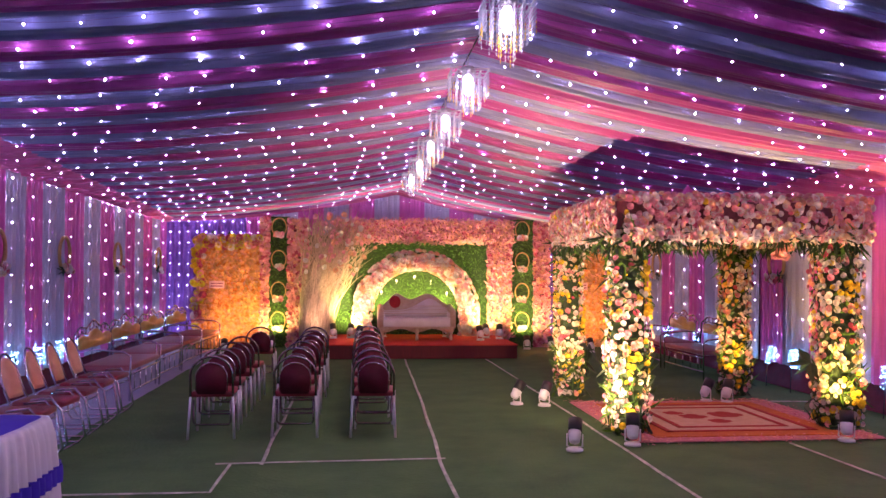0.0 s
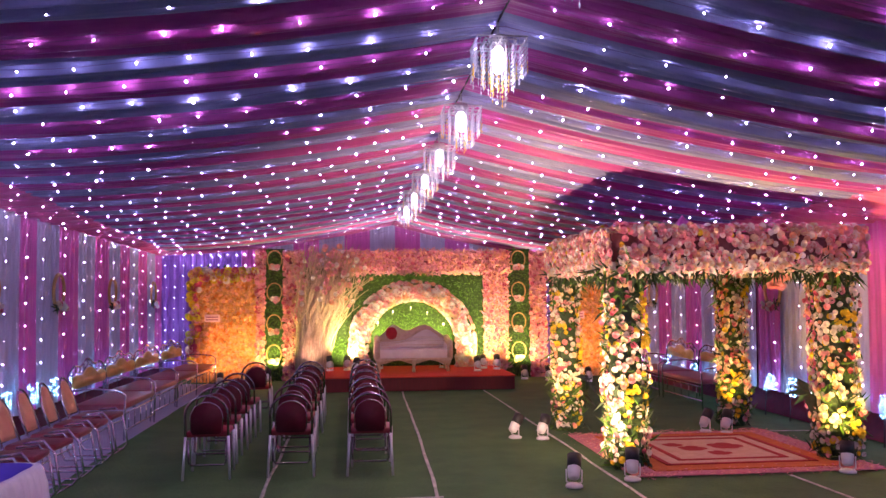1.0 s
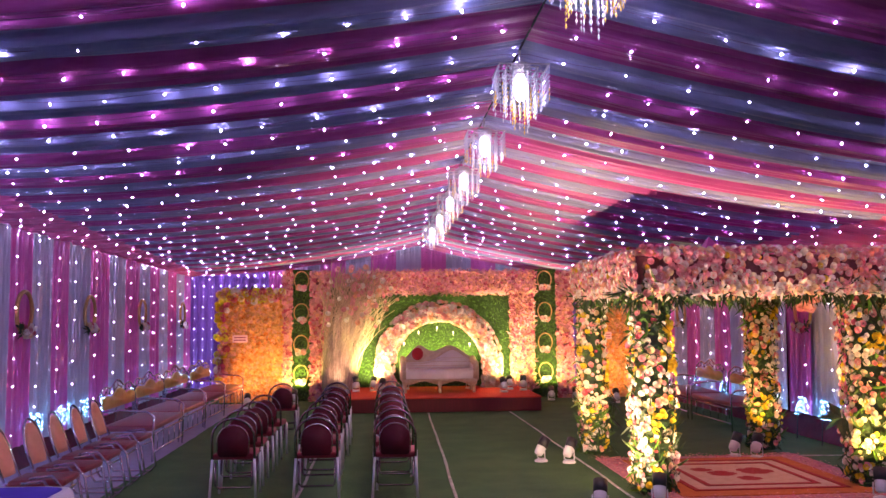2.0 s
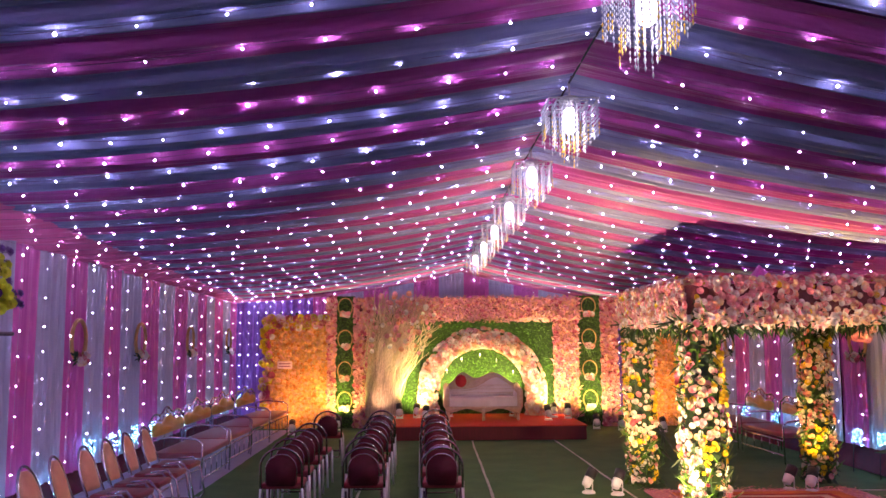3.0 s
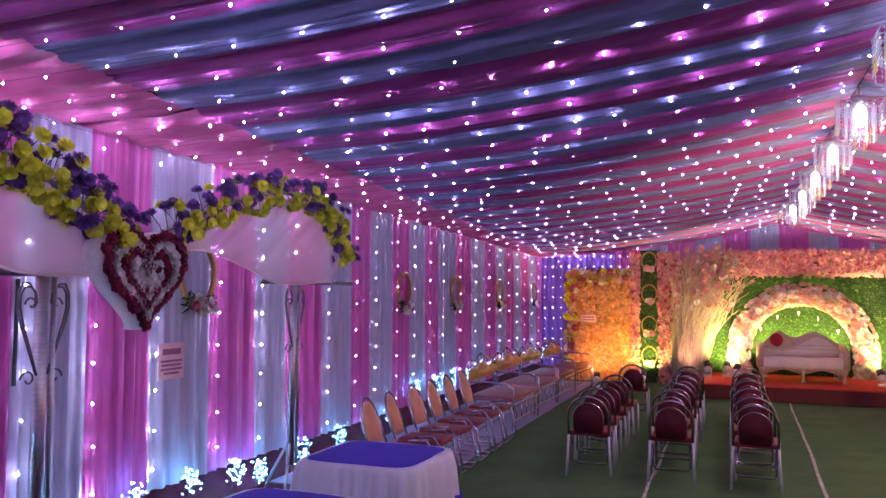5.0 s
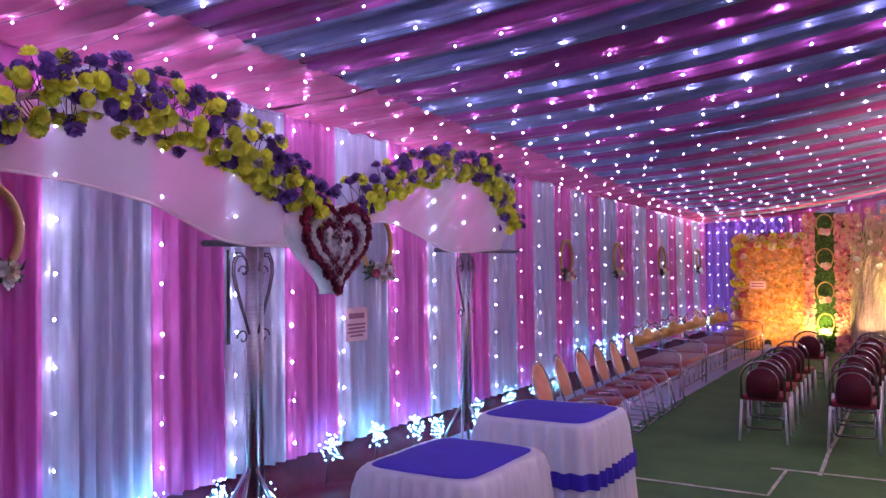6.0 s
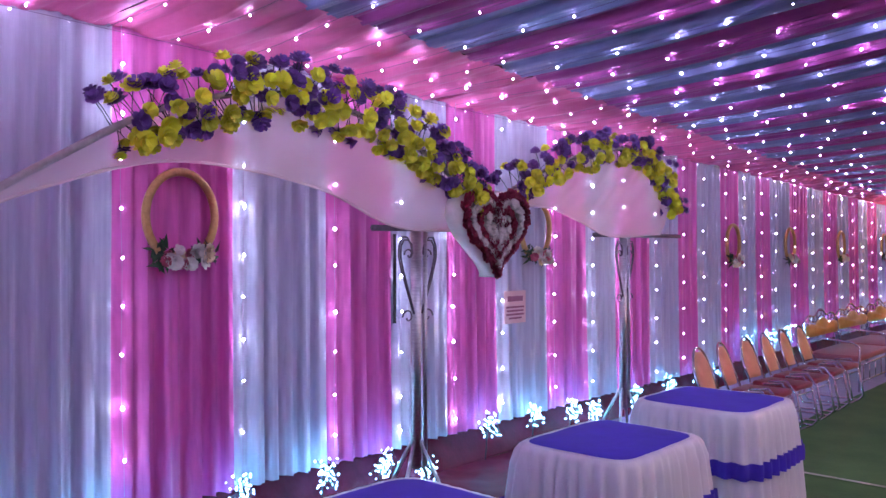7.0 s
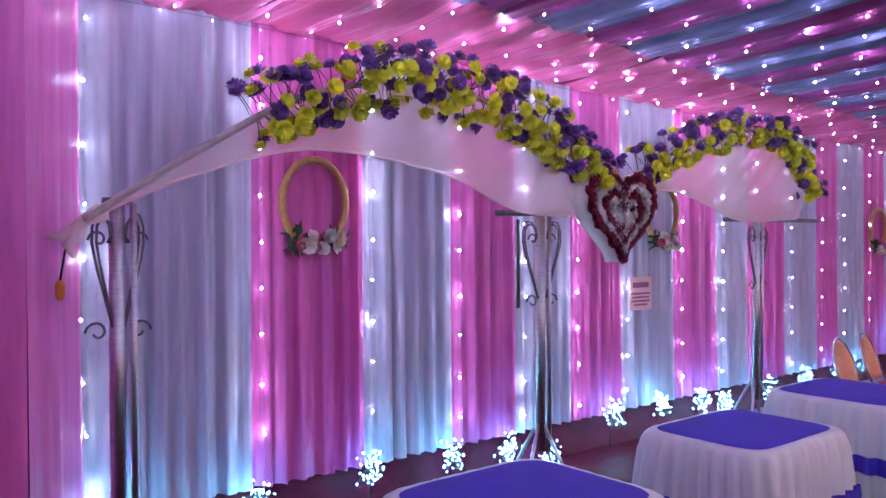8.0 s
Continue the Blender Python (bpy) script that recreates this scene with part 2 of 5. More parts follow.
def tube_data(points, radius, sides=8, closed=False):
    """Vertices and faces of a round bar along points; radius may be one value or one for each point."""
    p = [Vector(q) for q in points]
    n = len(p)
    rad = radius if isinstance(radius, (list, tuple)) else [radius] * n
    verts, faces = [], []
    up = None
    for i in range(n):
        a = p[(i - 1) % n] if closed or i else p[0]
        b = p[(i + 1) % n] if closed or i < n - 1 else p[-1]
        d = (b - a).normalized() if (b - a).length > 1e-9 else Vector((0, 0, 1))
        if up is None:
            up = d.orthogonal().normalized()
        up = (up - d * up.dot(d))
        up = up.normalized() if up.length > 1e-6 else d.orthogonal().normalized()
        side = d.cross(up)
        for k in range(sides):
            a_ = 2 * math.pi * k / sides
            verts.append(p[i] + (up * math.cos(a_) + side * math.sin(a_)) * rad[i])
    rows = n if closed else n - 1
    for i in range(rows):
        j = (i + 1) % n
        for k in range(sides):
            l = (k + 1) % sides
            faces.append((i * sides + k, i * sides + l, j * sides + l, j * sides + k))
    if not closed:
        faces.append(tuple(range(sides - 1, -1, -1)))
        faces.append(tuple((n - 1) * sides + k for k in range(sides)))
    return verts, faces


def tube(name, points, radius, mat, parent=None, sides=8, closed=False, label=""):
    v, f = tube_data(points, radius, sides, closed)
    return link_mesh(name, v, f, mat, parent=parent, label=label)


def tubes(name, lines, radius, mat, parent=None, sides=6, label="", kind=""):
    V, F = [], []
    for pts in lines:
        v, f = tube_data(pts, radius, sides)
        o = len(V)
        V += v
        F += [tuple(i + o for i in q) for q in f]
    return link_mesh(name, V, F, mat, parent=parent, label=label, kind=kind)


def arc(cx, cz, rx, rz, a0, a1, n):
    return [(cx + rx * math.cos(radians(a0 + (a1 - a0) * i / n)), cz + rz * math.sin(radians(a0 + (a1 - a0) * i / n))) for i in range(n + 1)]


def slab(outline, t0, t1, axis="y", bevel=0.0):
    """A plate with the outline (pairs in the plane across the axis), from t0 to t1 along it."""
    bm = bmesh.new()

    def put(u, v, t):
        return {"y": (u, t, v), "x": (t, u, v), "z": (u, v, t)}[axis]
    a = [bm.verts.new(put(u, v, t0)) for u, v in outline]
    b = [bm.verts.new(put(u, v, t1)) for u, v in outline]
    n = len(a)
    bm.faces.new(a)
    bm.faces.new(b[::-1])
    for i in range(n):
        bm.faces.new((a[i], b[i], b[(i + 1) % n], a[(i + 1) % n]))
    bmesh.ops.recalc_face_normals(bm, faces=bm.faces[:])
    if bevel:
        es = [e for e in bm.edges if len(e.link_faces) == 2 and e.calc_face_angle(0) > 1.2]
        bmesh.ops.bevel(bm, geom=es, offset=bevel, segments=2, affect="EDGES")
    return bm


def lathe(profile, sides=16):
    """A turned body from (radius, height) pairs."""
    bm = bmesh.new()
    rings = []
    for r, z in profile:
        rings.append([bm.verts.new((r * math.cos(2 * math.pi * k / sides), r * math.sin(2 * math.pi * k / sides), z)) for k in range(sides)])
    for a, b in zip(rings, rings[1:]):
        for k in range(sides):
            bm.faces.new((a[k], a[(k + 1) % sides], b[(k + 1) % sides], b[k]))
    bm.faces.new(rings[0][::-1])
    bm.faces.new(rings[-1])
    return bm


# ---- small shapes that are laid many times ----
def petals(n, radius, lift, width, wobble=0.0, turn=0.0, z=0.0):
    V, F = [], []
    for k in range(n):
        a = 2 * math.pi * k / n + turn
        c, s = math.cos(a), math.sin(a)
        j = 1 + wobble * math.sin(7 * k + 1)

        def p(r, side, h):
            return (r * c - side * s, r * s + side * c, z + h)
        o = len(V)
        V += [(0, 0, 0), p(0.5 * radius * j, -width, lift * 0.62), p(0.9 * radius * j, -width * 0.72, lift * 0.96), p(radius * j, 0, lift),
              p(0.9 * radius * j, width * 0.72, lift * 0.96), p(0.5 * radius * j, width, lift * 0.62), p(0.6 * radius * j, 0, lift * 0.42)]
        F += [(o, o + 1, o + 6), (o + 1, o + 2, o + 6), (o + 2, o + 3, o + 6), (o + 3, o + 4, o + 6), (o + 4, o + 5, o + 6), (o + 5, o, o + 6)]
    return V, F


def merged(*lots):
    V, F = [], []
    V.append((0, 0, 0))
    for v, f in lots:
        # all petals meet in one base point
        at = []
        for p in v:
            if p == (0, 0, 0):
                at.append(0)
            else:
                at.append(len(V))
                V.append(p)
        F += [tuple(at[i] for i in q) for q in f]
    return np.array(V, dtype=float), F


ROSE = merged(petals(6, 1.0, 0.42, 0.66, 0.06), petals(5, 0.80, 0.72, 0.58, 0.06, 0.5, 0.05), petals(4, 0.50, 0.88, 0.42, 0, 0.2, 0.1))
BLOOM = merged(petals(5, 1.0, 0.30, 0.55, 0.15), petals(4, 0.55, 0.6, 0.40, 0.1, 0.4, 0.05))
CARNATION = merged(petals(7, 1.0, 0.25, 0.42, 0.2), petals(7, 0.85, 0.6, 0.38, 0.2, 0.45, 0.05), petals(5, 0.55, 0.85, 0.30, 0.2, 0.1, 0.1))
LEAF = (np.array([(0, 0, 0), (0.18, 0.35, 0.05), (0, 1, -0.08), (-0.18, 0.35, 0.05), (0, 0.4, 0.0)], dtype=float), [(0, 1, 4), (1, 2, 4), (2, 3, 4), (3, 0, 4)])
BLADE = (np.array([(0, 0, 0), (0.06, 0.4, 0.06), (0, 1, -0.12), (-0.06, 0.4, 0.06)], dtype=float), [(0, 1, 2), (0, 2, 3)])
OCTA = (np.array([(1, 0, 0), (-1, 0, 0), (0, 1, 0), (0, -1, 0), (0, 0, 1), (0, 0, -1)], dtype=float),
        [(0, 2, 4), (2, 1, 4), (1, 3, 4), (3, 0, 4), (2, 0, 5), (1, 2, 5), (3, 1, 5), (0, 3, 5)])


def facing(normal, spin=None):
    """A turn that lays z along the normal, with a chance spin about it."""
    q = Vector(normal).to_track_quat("Z", "Y").to_matrix()
    s = rng.uniform(0, 6.283) if spin is None else spin
    return np.array(q @ Matrix.Rotation(s, 3, "Z"))


def laid(name, mats, items, parent=None, label="", kind="stuff", smooth=False):
    """Many copies of small shapes as one mesh: items of (shape, place, turn 3x3, size, material number)."""
    V, F, I = [], [], []
    o = 0
    for (tv, tf), place, turn, size, mi in items:
        V.append(tv * size @ np.asarray(turn).T + np.asarray(place))
        F += [tuple(i + o for i in q) for q in tf]
        I += [mi] * len(tf)
        o += len(tv)
    return link_mesh(name, np.concatenate(V), F, mats, I, smooth, parent, label, kind)


_shared = {}


def piece(name, shape, mat, place, turn, size, parent):
    """One small part of its own that shares its mesh with its like."""
    key = (id(shape), mat)
    if key not in _shared:
        me = bpy.data.meshes.new(name)
        me.from_pydata([tuple(v) for v in shape[0]], [], shape[1])
        me.materials.append(M[mat])
        _shared[key] = me
    ob = new(name, _shared[key])
    ob.parent = parent
    m = Matrix(np.asarray(turn).tolist()).to_4x4()
    ob.matrix_basis = Matrix.Translation(place) @ m @ Matrix.Diagonal((size, size, size, 1))
    return ob


IDENT = np.eye(3)

# ---- the tent: floor, walls of curtain, roof cloth ----
XL, XR, YB, YF = -4.8, 6.5, -2.2, 21.0
RIDGE_X, RIDGE_Z = 0.80, 3.72


def eave(y, side):
    if side < 0:
        return 3.25 - 0.0155 * max(0.0, y - 2)
    return 2.85 - 0.004 * max(0.0, y - 2)


def strip_edge(y):
    """Where the pink eave cloth ends and the striped cloth begins."""
    return -3.68 - 0.046 * max(0.0, y - 4)


def roof_z(x, y):
    if x < RIDGE_X:
        s = (x - XL) / (RIDGE_X - XL)
        return eave(y, -1) + (RIDGE_Z - eave(y, -1)) * s - 0.42 * s * (1 - s) * (1 if s > 0.15 else s / 0.15 * 0.5 + 0.5)
    s = (XR - x) / (XR - RIDGE_X)
    return eave(y, 1) + (RIDGE_Z - eave(y, 1)) * s - 0.40 * s * (1 - s)


floor_bm = bmesh.new()
nx, ny = 64, 216
gv = [[floor_bm.verts.new((-7 + 16 * i / nx, -4 + 27 * j / ny, 0.007 * noise.noise((i * 0.55, j * 0.33, 0)) + 0.006 * (0.3 - abs(noise.noise((i * 0.30 + 0.04 * j, j * 0.42, 5)))) - 0.009)) for j in range(ny + 1)] for i in range(nx + 1)]
for i in range(nx):
    for j in range(ny):
        floor_bm.faces.new((gv[i][j], gv[i + 1][j], gv[i + 1][j + 1], gv[i][j + 1]))
tagged(part("floor", floor_bm, "carpet"), "dark green carpet laid in strips over uneven ground", "floor", kind="structure")


def tape_line(points, width=0.036):
    """A worn white joint strip along the carpet, a little uneven."""
    V, F = [], []
    path = []
    for (a, b) in zip(points, points[1:]):
        n = max(2, int((Vector(b) - Vector(a)).length / 0.25))
        path += [Vector(a).lerp(Vector(b), i / n) for i in range(n)]
    path.append(Vector(points[-1]))
    for i, p in enumerate(path):
        d = (path[min(i + 1, len(path) - 1)] - path[max(i - 1, 0)]).normalized()
        s = Vector((-d.y, d.x)) * width / 2 * (1 + 0.35 * noise.noise((p.x * 3, p.y * 3, 5)))
        c = p + Vector((0.018 * noise.noise((p.y * 0.9, p.x, 2)), 0.018 * noise.noise((p.x * 0.9, p.y, 3))))
        for q, h in ((c + s, 0.002), (c + s * 0.7, 0.009), (c - s * 0.7, 0.009), (c - s, 0.002)):
            V.append((q.x, q.y, h))
        if i:
            o = 4 * i
            F += [(o - 4 + k, o - 3 + k, o + 1 + k, o + k) for k in range(3)]
    return tagged(link_mesh("trim", V, F, "tape"), "worn white joint tape on the green carpet", "tape", kind="structure")


tape_line([(0.60, 3.0), (0.62, 8.4), (0.72, 12.0), (0.80, 17.0)])
tape_line([(2.53, 4.0), (2.50, 8.6), (2.44, 17.0)])
tape_line([(4.45, 6.0), (4.32, 8.9)])
tape_line([(-1.02, 8.35), (-1.02, 16.5)])
tape_line([(-1.43, 8.43), (0.68, 8.49)], 0.03)
tape_line([(-3.2, 7.50), (-1.31, 7.49), (-1.30, 8.40)], 0.03)
tape_line([(5.30, 11.52), (6.10, 11.46)], 0.03)


def curtain(name, a, b, z0, z1, mat, parent, pleats=7.0, depth=0.03, seed=0.0, top=None, flare=0.02, label=""):
    """A pleated hanging from a to b (points in plan); the front is to the left of a to b."""
    a, b = Vector((a[0], a[1])), Vector((b[0], b[1]))
    length = (b - a).length
    d = (b - a) / length
    nrm = Vector((-d.y, d.x))
    cols = max(14, int(length * 62))
    rows = 12
    V, F = [], []
    for i in range(cols + 1):
        s = i / cols
        p = a + (b - a) * s
        zt = top(p.x, p.y) if top else z1
        ph = 6.283 * pleats * s * length + 2.2 * noise.noise((s * 4 * length + seed, seed * 3.1, 0))
        for j in range(rows + 1):
            t = j / rows
            z = z0 + (zt - z0) * t
            amp = depth * (0.55 + 0.6 * (1 - t)) * (0.7 + 0.6 * noise.noise((s * 5 * length + seed, t * 0.7, seed)))
            w_ = math.sin(ph + 0.8 * noise.noise((seed, t * 1.2, s * 6 * length)))
            w_ = w_ * abs(w_) ** 0.25 if w_ else 0
            off = amp * (w_ * 0.75 + 0.35 * math.sin(ph * 2.3 + seed)) + flare * (1 - t) ** 3
            q = p + nrm * off
            zz = z + (0.012 * noise.noise((s * 9 * length + seed, 3, 1)) if j == 0 else 0)
            V.append((q.x, q.y, zz))
    for i in range(cols):
        for j in range(rows):
            o = i * (rows + 1) + j
            F.append((o, o + rows + 1, o + rows + 2, o + 1))
    return link_mesh(name, V, F, mat, parent=parent, label=label)


def wall_slab(name, x0, x1, y0, y1, z0, z1, label):
    return tagged(part(name, box(x0, x1, y0, y1, z0, z1), "maroon", smooth=False), label, "wall", kind="structure")


wall_w = wall_slab("wall_west", XL - 0.16, XL - 0.06, YB, YF, 0, 3.2, "tent side wall hung with pink and white pleated satin")
wall_e = wall_slab("wall_east", XR + 0.06, XR + 0.16, YB, YF, 0, 2.8, "tent side wall hung with pink and white pleated satin")
wall_n = tagged(part("wall_north", slab([(XL - .16, 0), (XR + .16, 0), (XR + .16, 2.9), (RIDGE_X, 3.8), (XL - .16, 3.1)], YF + 0.06, YF + 0.16, "y"), "maroon", smooth=False),
                "gable end wall hung with violet and white satin", "wall", kind="structure")
wall_s = tagged(part("wall_south", slab([(XL - .16, 0), (XR + .16, 0), (XR + .16, 2.9), (RIDGE_X, 3.8), (XL - .16, 3.4)], YB - 0.16, YB - 0.06, "y"), "pink", smooth=False),
                "tent end wall of pink cloth at the entrance", "wall", kind="structure")

# panel edges along the west wall, pink and white by turns
EDGES = [-2.2, -1.4, -0.6, 0.2, 0.9, 1.55, 2.60, 3.44, 4.23, 4.92, 5.58, 6.26, 7.12, 7.84, 8.51, 9.29, 10.03, 10.63, 11.36, 12.02, 12.70, 13.31, 14.20, 15.10,
         16.0, 16.8, 17.5, 18.2, 18.9, 19.6, 20.3, 21.0]
for k, (y0, y1) in enumerate(zip(EDGES, EDGES[1:])):
    white = k % 2 == 1
    curtain("curtain_panel", (XL, y1 + 0.02), (XL, y0 - 0.02), 0.28, 3.2, "white" if white else "pink", wall_w, 7.0 if k < 11 else 5, 0.052 if k < 11 else 0.042, 3.7 * k,
            top=lambda x, y: eave(y, -1) - 0.01, label="pale white satin panel" if white else "magenta pink satin panel")
east = [YB + 0.72 * k for k in range(33)]
for k, (y0, y1) in enumerate(zip(east, east[1:])):
    white = k % 2 == 0
    curtain("curtain_panel", (XR, y0 - 0.02), (XR, min(y1, YF) + 0.02), 0.35, 2.8, "white" if white else "pink", wall_e, 5.0, 0.042, 2.3 * k + 50,
            top=lambda x, y: eave(y, 1) - 0.01, label="pale white satin panel" if white else "magenta pink satin panel")
nx_ = 18
for k in range(nx_):
    x0, x1 = XL + (XR - XL) * k / nx_, XL + (XR - XL) * (k + 1) / nx_
    curtain("curtain_panel", (x1 + 0.02, YF), (x0 - 0.02, YF), 0.02, 3.2, "violet" if k < 3 or k > 14 else ("pink" if k % 2 else "white"), wall_n, 6, 0.03, 1.9 * k + 90,
            top=lambda x, y: roof_z(x, YF) - 0.02)
tube("tent_pole", [(XL + 0.05, 4.93, 1.30), (XL + 0.05, 4.93, 2.02)], 0.014, "black", wall_w)
# maroon skirting cloth under the side curtains
for nm, x, sgn, y0, y1, par in (("skirting_cloth", XL, 1, YB, YF, wall_w), ("skirting_cloth", XR, -1, YB, YF, wall_e)):
    V, F = [], []
    n = 260
    for i in range(n + 1):
        y = y0 + (y1 - y0) * i / n
        for z, o in ((0.40 if sgn > 0 else 0.48, -0.055), (0.24, -0.04), (0.10, 0.05), (0.012, 0.10)):
            V.append((x + sgn * (o + 0.012 * noise.noise((y * 4, z * 5, x)) + 0.004), y, z))
        if i:
            b = 4 * i
            F += [(b - 4 + k, b - 3 + k, b + 1 + k, b + k) for k in range(3)]
    link_mesh(nm, V, F, "maroon", parent=par, label="dark maroon cloth skirting")

# loose cloths on the ground along the west curtain
for nm, mat, x0, x1, y0, y1, lab in (("ground_cloth", "maroon", -4.72, -3.45, 1.2, 8.0, "creased maroon cloth on the ground by the curtain"),
                                     ("ground_cloth", "lavender", -4.70, -3.12, 8.05, 19.2, "pale lavender cloth on the ground under the side chairs")):
    V, F = [], []
    na, nb = 26, int((y1 - y0) * 14)
    for i in range(na + 1):
        for j in range(nb + 1):
            x, y = x0 + (x1 - x0) * i / na, y0 + (y1 - y0) * j / nb
            edge = min(1, i / 3, (na - i) / 3, j / 3, (nb - j) / 3)
            h = 0.03 * abs(noise.noise((x * 1.8, y * 2.6, 1))) + 0.012 * noise.noise((x * 6, y * 7, 4))
            V.append((x + 0.03 * noise.noise((y * 2, 0, x)), y, 0.006 + max(0.0, h) * edge * (1.6 if mat == "maroon" else 0.35)))
    for i in range(na):
        for j in range(nb):
            o = i * (nb + 1) + j
            F.append((o, o + nb + 1, o + nb + 2, o + 1))
    tagged(link_mesh(nm, V, F, mat), lab, "ground cloth", kind="structure")

# draped return beside the entrance
entry = tagged(part("wall_entrance", box(-4.72, -4.66, YB, 1.0, 0, 3.1), "maroon", smooth=False), "pink draped return wall beside the entrance", "wall", kind="structure")
curtain("curtain_panel", (-4.72, 1.57), (-3.93, 1.14), 0.02, 3.3, "pink", entry, 2.5, 0.012, 11.0, top=lambda x, y: roof_z(x, y) - 0.01)
curtain("curtain_panel", (-3.93, 1.14), (-3.98, -2.1), 0.02, 3.3, "pink", entry, 3.5, 0.03, 17.0, top=lambda x, y: roof_z(x, y) - 0.01)

# roof: stripes of gathered cloth from ridge to eave
roof = tagged(new("ceiling"), "tent roof lining of plum and pale striped gathered cloth", "ceiling", kind="structure")
STRIPE = 0.47


def roof_patch(y0, y1, mat, xa, xb, seed, dip=0.05, label=""):
    """One width of cloth; xa and xb give its ends across the tent at a y."""
    V, F = [], []
    ny_ = 44
    nx2 = 26
    for j in range(ny_ + 1):
        t = j / ny_
        y = y0 + (y1 - y0) * t
        a, b = xa(y), xb(y)
        for i in range(nx2 + 1):
            s = i / nx2
            x = a + (b - a) * s
            fold = 0.026 * math.sin(6.283 * 2.5 * t + seed + 1.3 * noise.noise((s * 2.5, seed, 0))) + 0.014 * math.sin(6.283 * 6.3 * t + 2 * seed + noise.noise((s * 4, seed, 3))) + 0.0065 * math.sin(6.283 * (13 + 3 * noise.noise((seed, 2, 0))) * t + seed + 2.0 * noise.noise((s * 3, seed, 9)))
            sag = dip * math.sin(math.pi * t) * (0.5 + 0.5 * math.sin(math.pi * s))
            V.append((x, y + 0.03 * noise.noise((x * 0.7, seed, 1)) * math.sin(math.pi * (0.5 + t / 2) if j in (0, ny_) else math.pi * t), roof_z(x, y) + fold * (0.3 + 0.7 * min(1, 4 * s * (1 - s) + 0.2)) - sag))
    w_ = nx2 + 1
    for j in range(ny_):
        for i in range(nx2):
            o = j * w_ + i
            F.append((o, o + w_, o + w_ + 1, o + 1))
    return V, F, mat


k = 0
y = YB - 0.1
roof_v, roof_f, roof_i = [], [], []
names = ["roof_purple", "roof_white", "roof_pink"]


def roof_add(v, f, mi):
    o = len(roof_v)
    roof_v.extend(v)
    roof_f.extend(tuple(i + o for i in q) for q in f)
    roof_i.extend([mi] * len(f))


while y < YF + 0.1:
    y1 = min(y + STRIPE * (0.9 + 0.25 * rng.random()), YF + 0.15)
    mi = 2 if y > YF - 1.0 else k % 2
    v, f, _ = roof_patch(y, y1 + 0.02, "", lambda yy: strip_edge(yy), lambda yy: RIDGE_X, 1.7 * k)
    roof_add(v, f, mi)
    v, f, _ = roof_patch(y, y1 + 0.02, "", lambda yy: RIDGE_X, lambda yy: 5.25, 1.1 * k + 40)
    roof_add(v, f, mi)
    y = y1
    k += 1
y = YB - 0.1
while y < YF:
    v, f, _ = roof_patch(y, y + 0.98, "", lambda yy: XL - 0.05, lambda yy: strip_edge(yy) + 0.03, 2.3 * k, 0.03)
    roof_add([(a, b, c - 0.006) for a, b, c in v], f, 2)
    v, f, _ = roof_patch(y, y + 0.98, "", lambda yy: 5.22, lambda yy: XR + 0.05, 2.9 * k, 0.03)
    roof_add([(a, b, c - 0.006) for a, b, c in v], f, 2)
    y += 0.96
    k += 1
roof_mesh = link_mesh("roof_cloth", roof_v, roof_f, names, roof_i, parent=roof)
# the outer skin over the lining
skin_v, skin_f = [], []
for i, (x, z) in enumerate(((XL - 0.3, 3.45), (RIDGE_X, 4.0), (XR + 0.3, 3.1))):
    skin_v += [(x, YB - 0.4, z), (x, YF + 0.4, z)]
skin_f = [(0, 1, 3, 2), (2, 3, 5, 4)]
link_mesh("outer_sheet", skin_v, skin_f, "maroon", parent=roof, smooth=False)
tube("ridge_cable", [(RIDGE_X, YB, RIDGE_Z - 0.03), (RIDGE_X, YF, RIDGE_Z - 0.03)], 0.007, "wire", roof)

# ---- string lights ----
def string_light(name, line, bulbs, label, group, size=0.0060, mat="bulb", cable=("wire_roof", 0.0016)):
    t = thing(name, tuple(line[0]), label, "string lights", group)
    base = np.array(line[0])
    tube("cable", [tuple(np.array(p) - base) for p in line], cable[1], cable[0], t, 4)
    for p in bulbs:
        piece("bulb", OCTA, mat, tuple(np.array(p) - base), facing((0, 0, 1)), size * (0.7 + 0.6 * rng.random()), t)
    return t


row = 0
y = YB + 0.35
while y < YF - 0.15:
    n = 70
    drop = lambda x, yy: roof_z(x, yy) - 0.055 - 0.03 * noise.noise((x * 1.3, yy, 4))
    line = []
    for i in range(n + 1):
        x = XL + 0.1 + (XR - XL - 0.2) * i / n
        yy = y + 0.10 * noise.noise((x * 0.5, row * 3.3, 0))
        line.append((x, yy, drop(x, yy)))
    pts = []
    x = XL + 0.15 + 0.3 * rng.random()
    while x < XR - 0.1:
        yy = y + 0.10 * noise.noise((x * 0.5, row * 3.3, 0))
        pts.append((x, yy, drop(x, yy) - 0.012))
        x += 0.38 * (0.75 + 0.5 * rng.random())
    string_light("string_light", line, pts, "string of small cool white bulbs under the roof cloth", "roof string lights", mat="bulb" if y < 10.5 else "bulb_soft")
    row += 1
    y += min(0.72, 0.44 + 0.022 * max(0.0, y - 5))


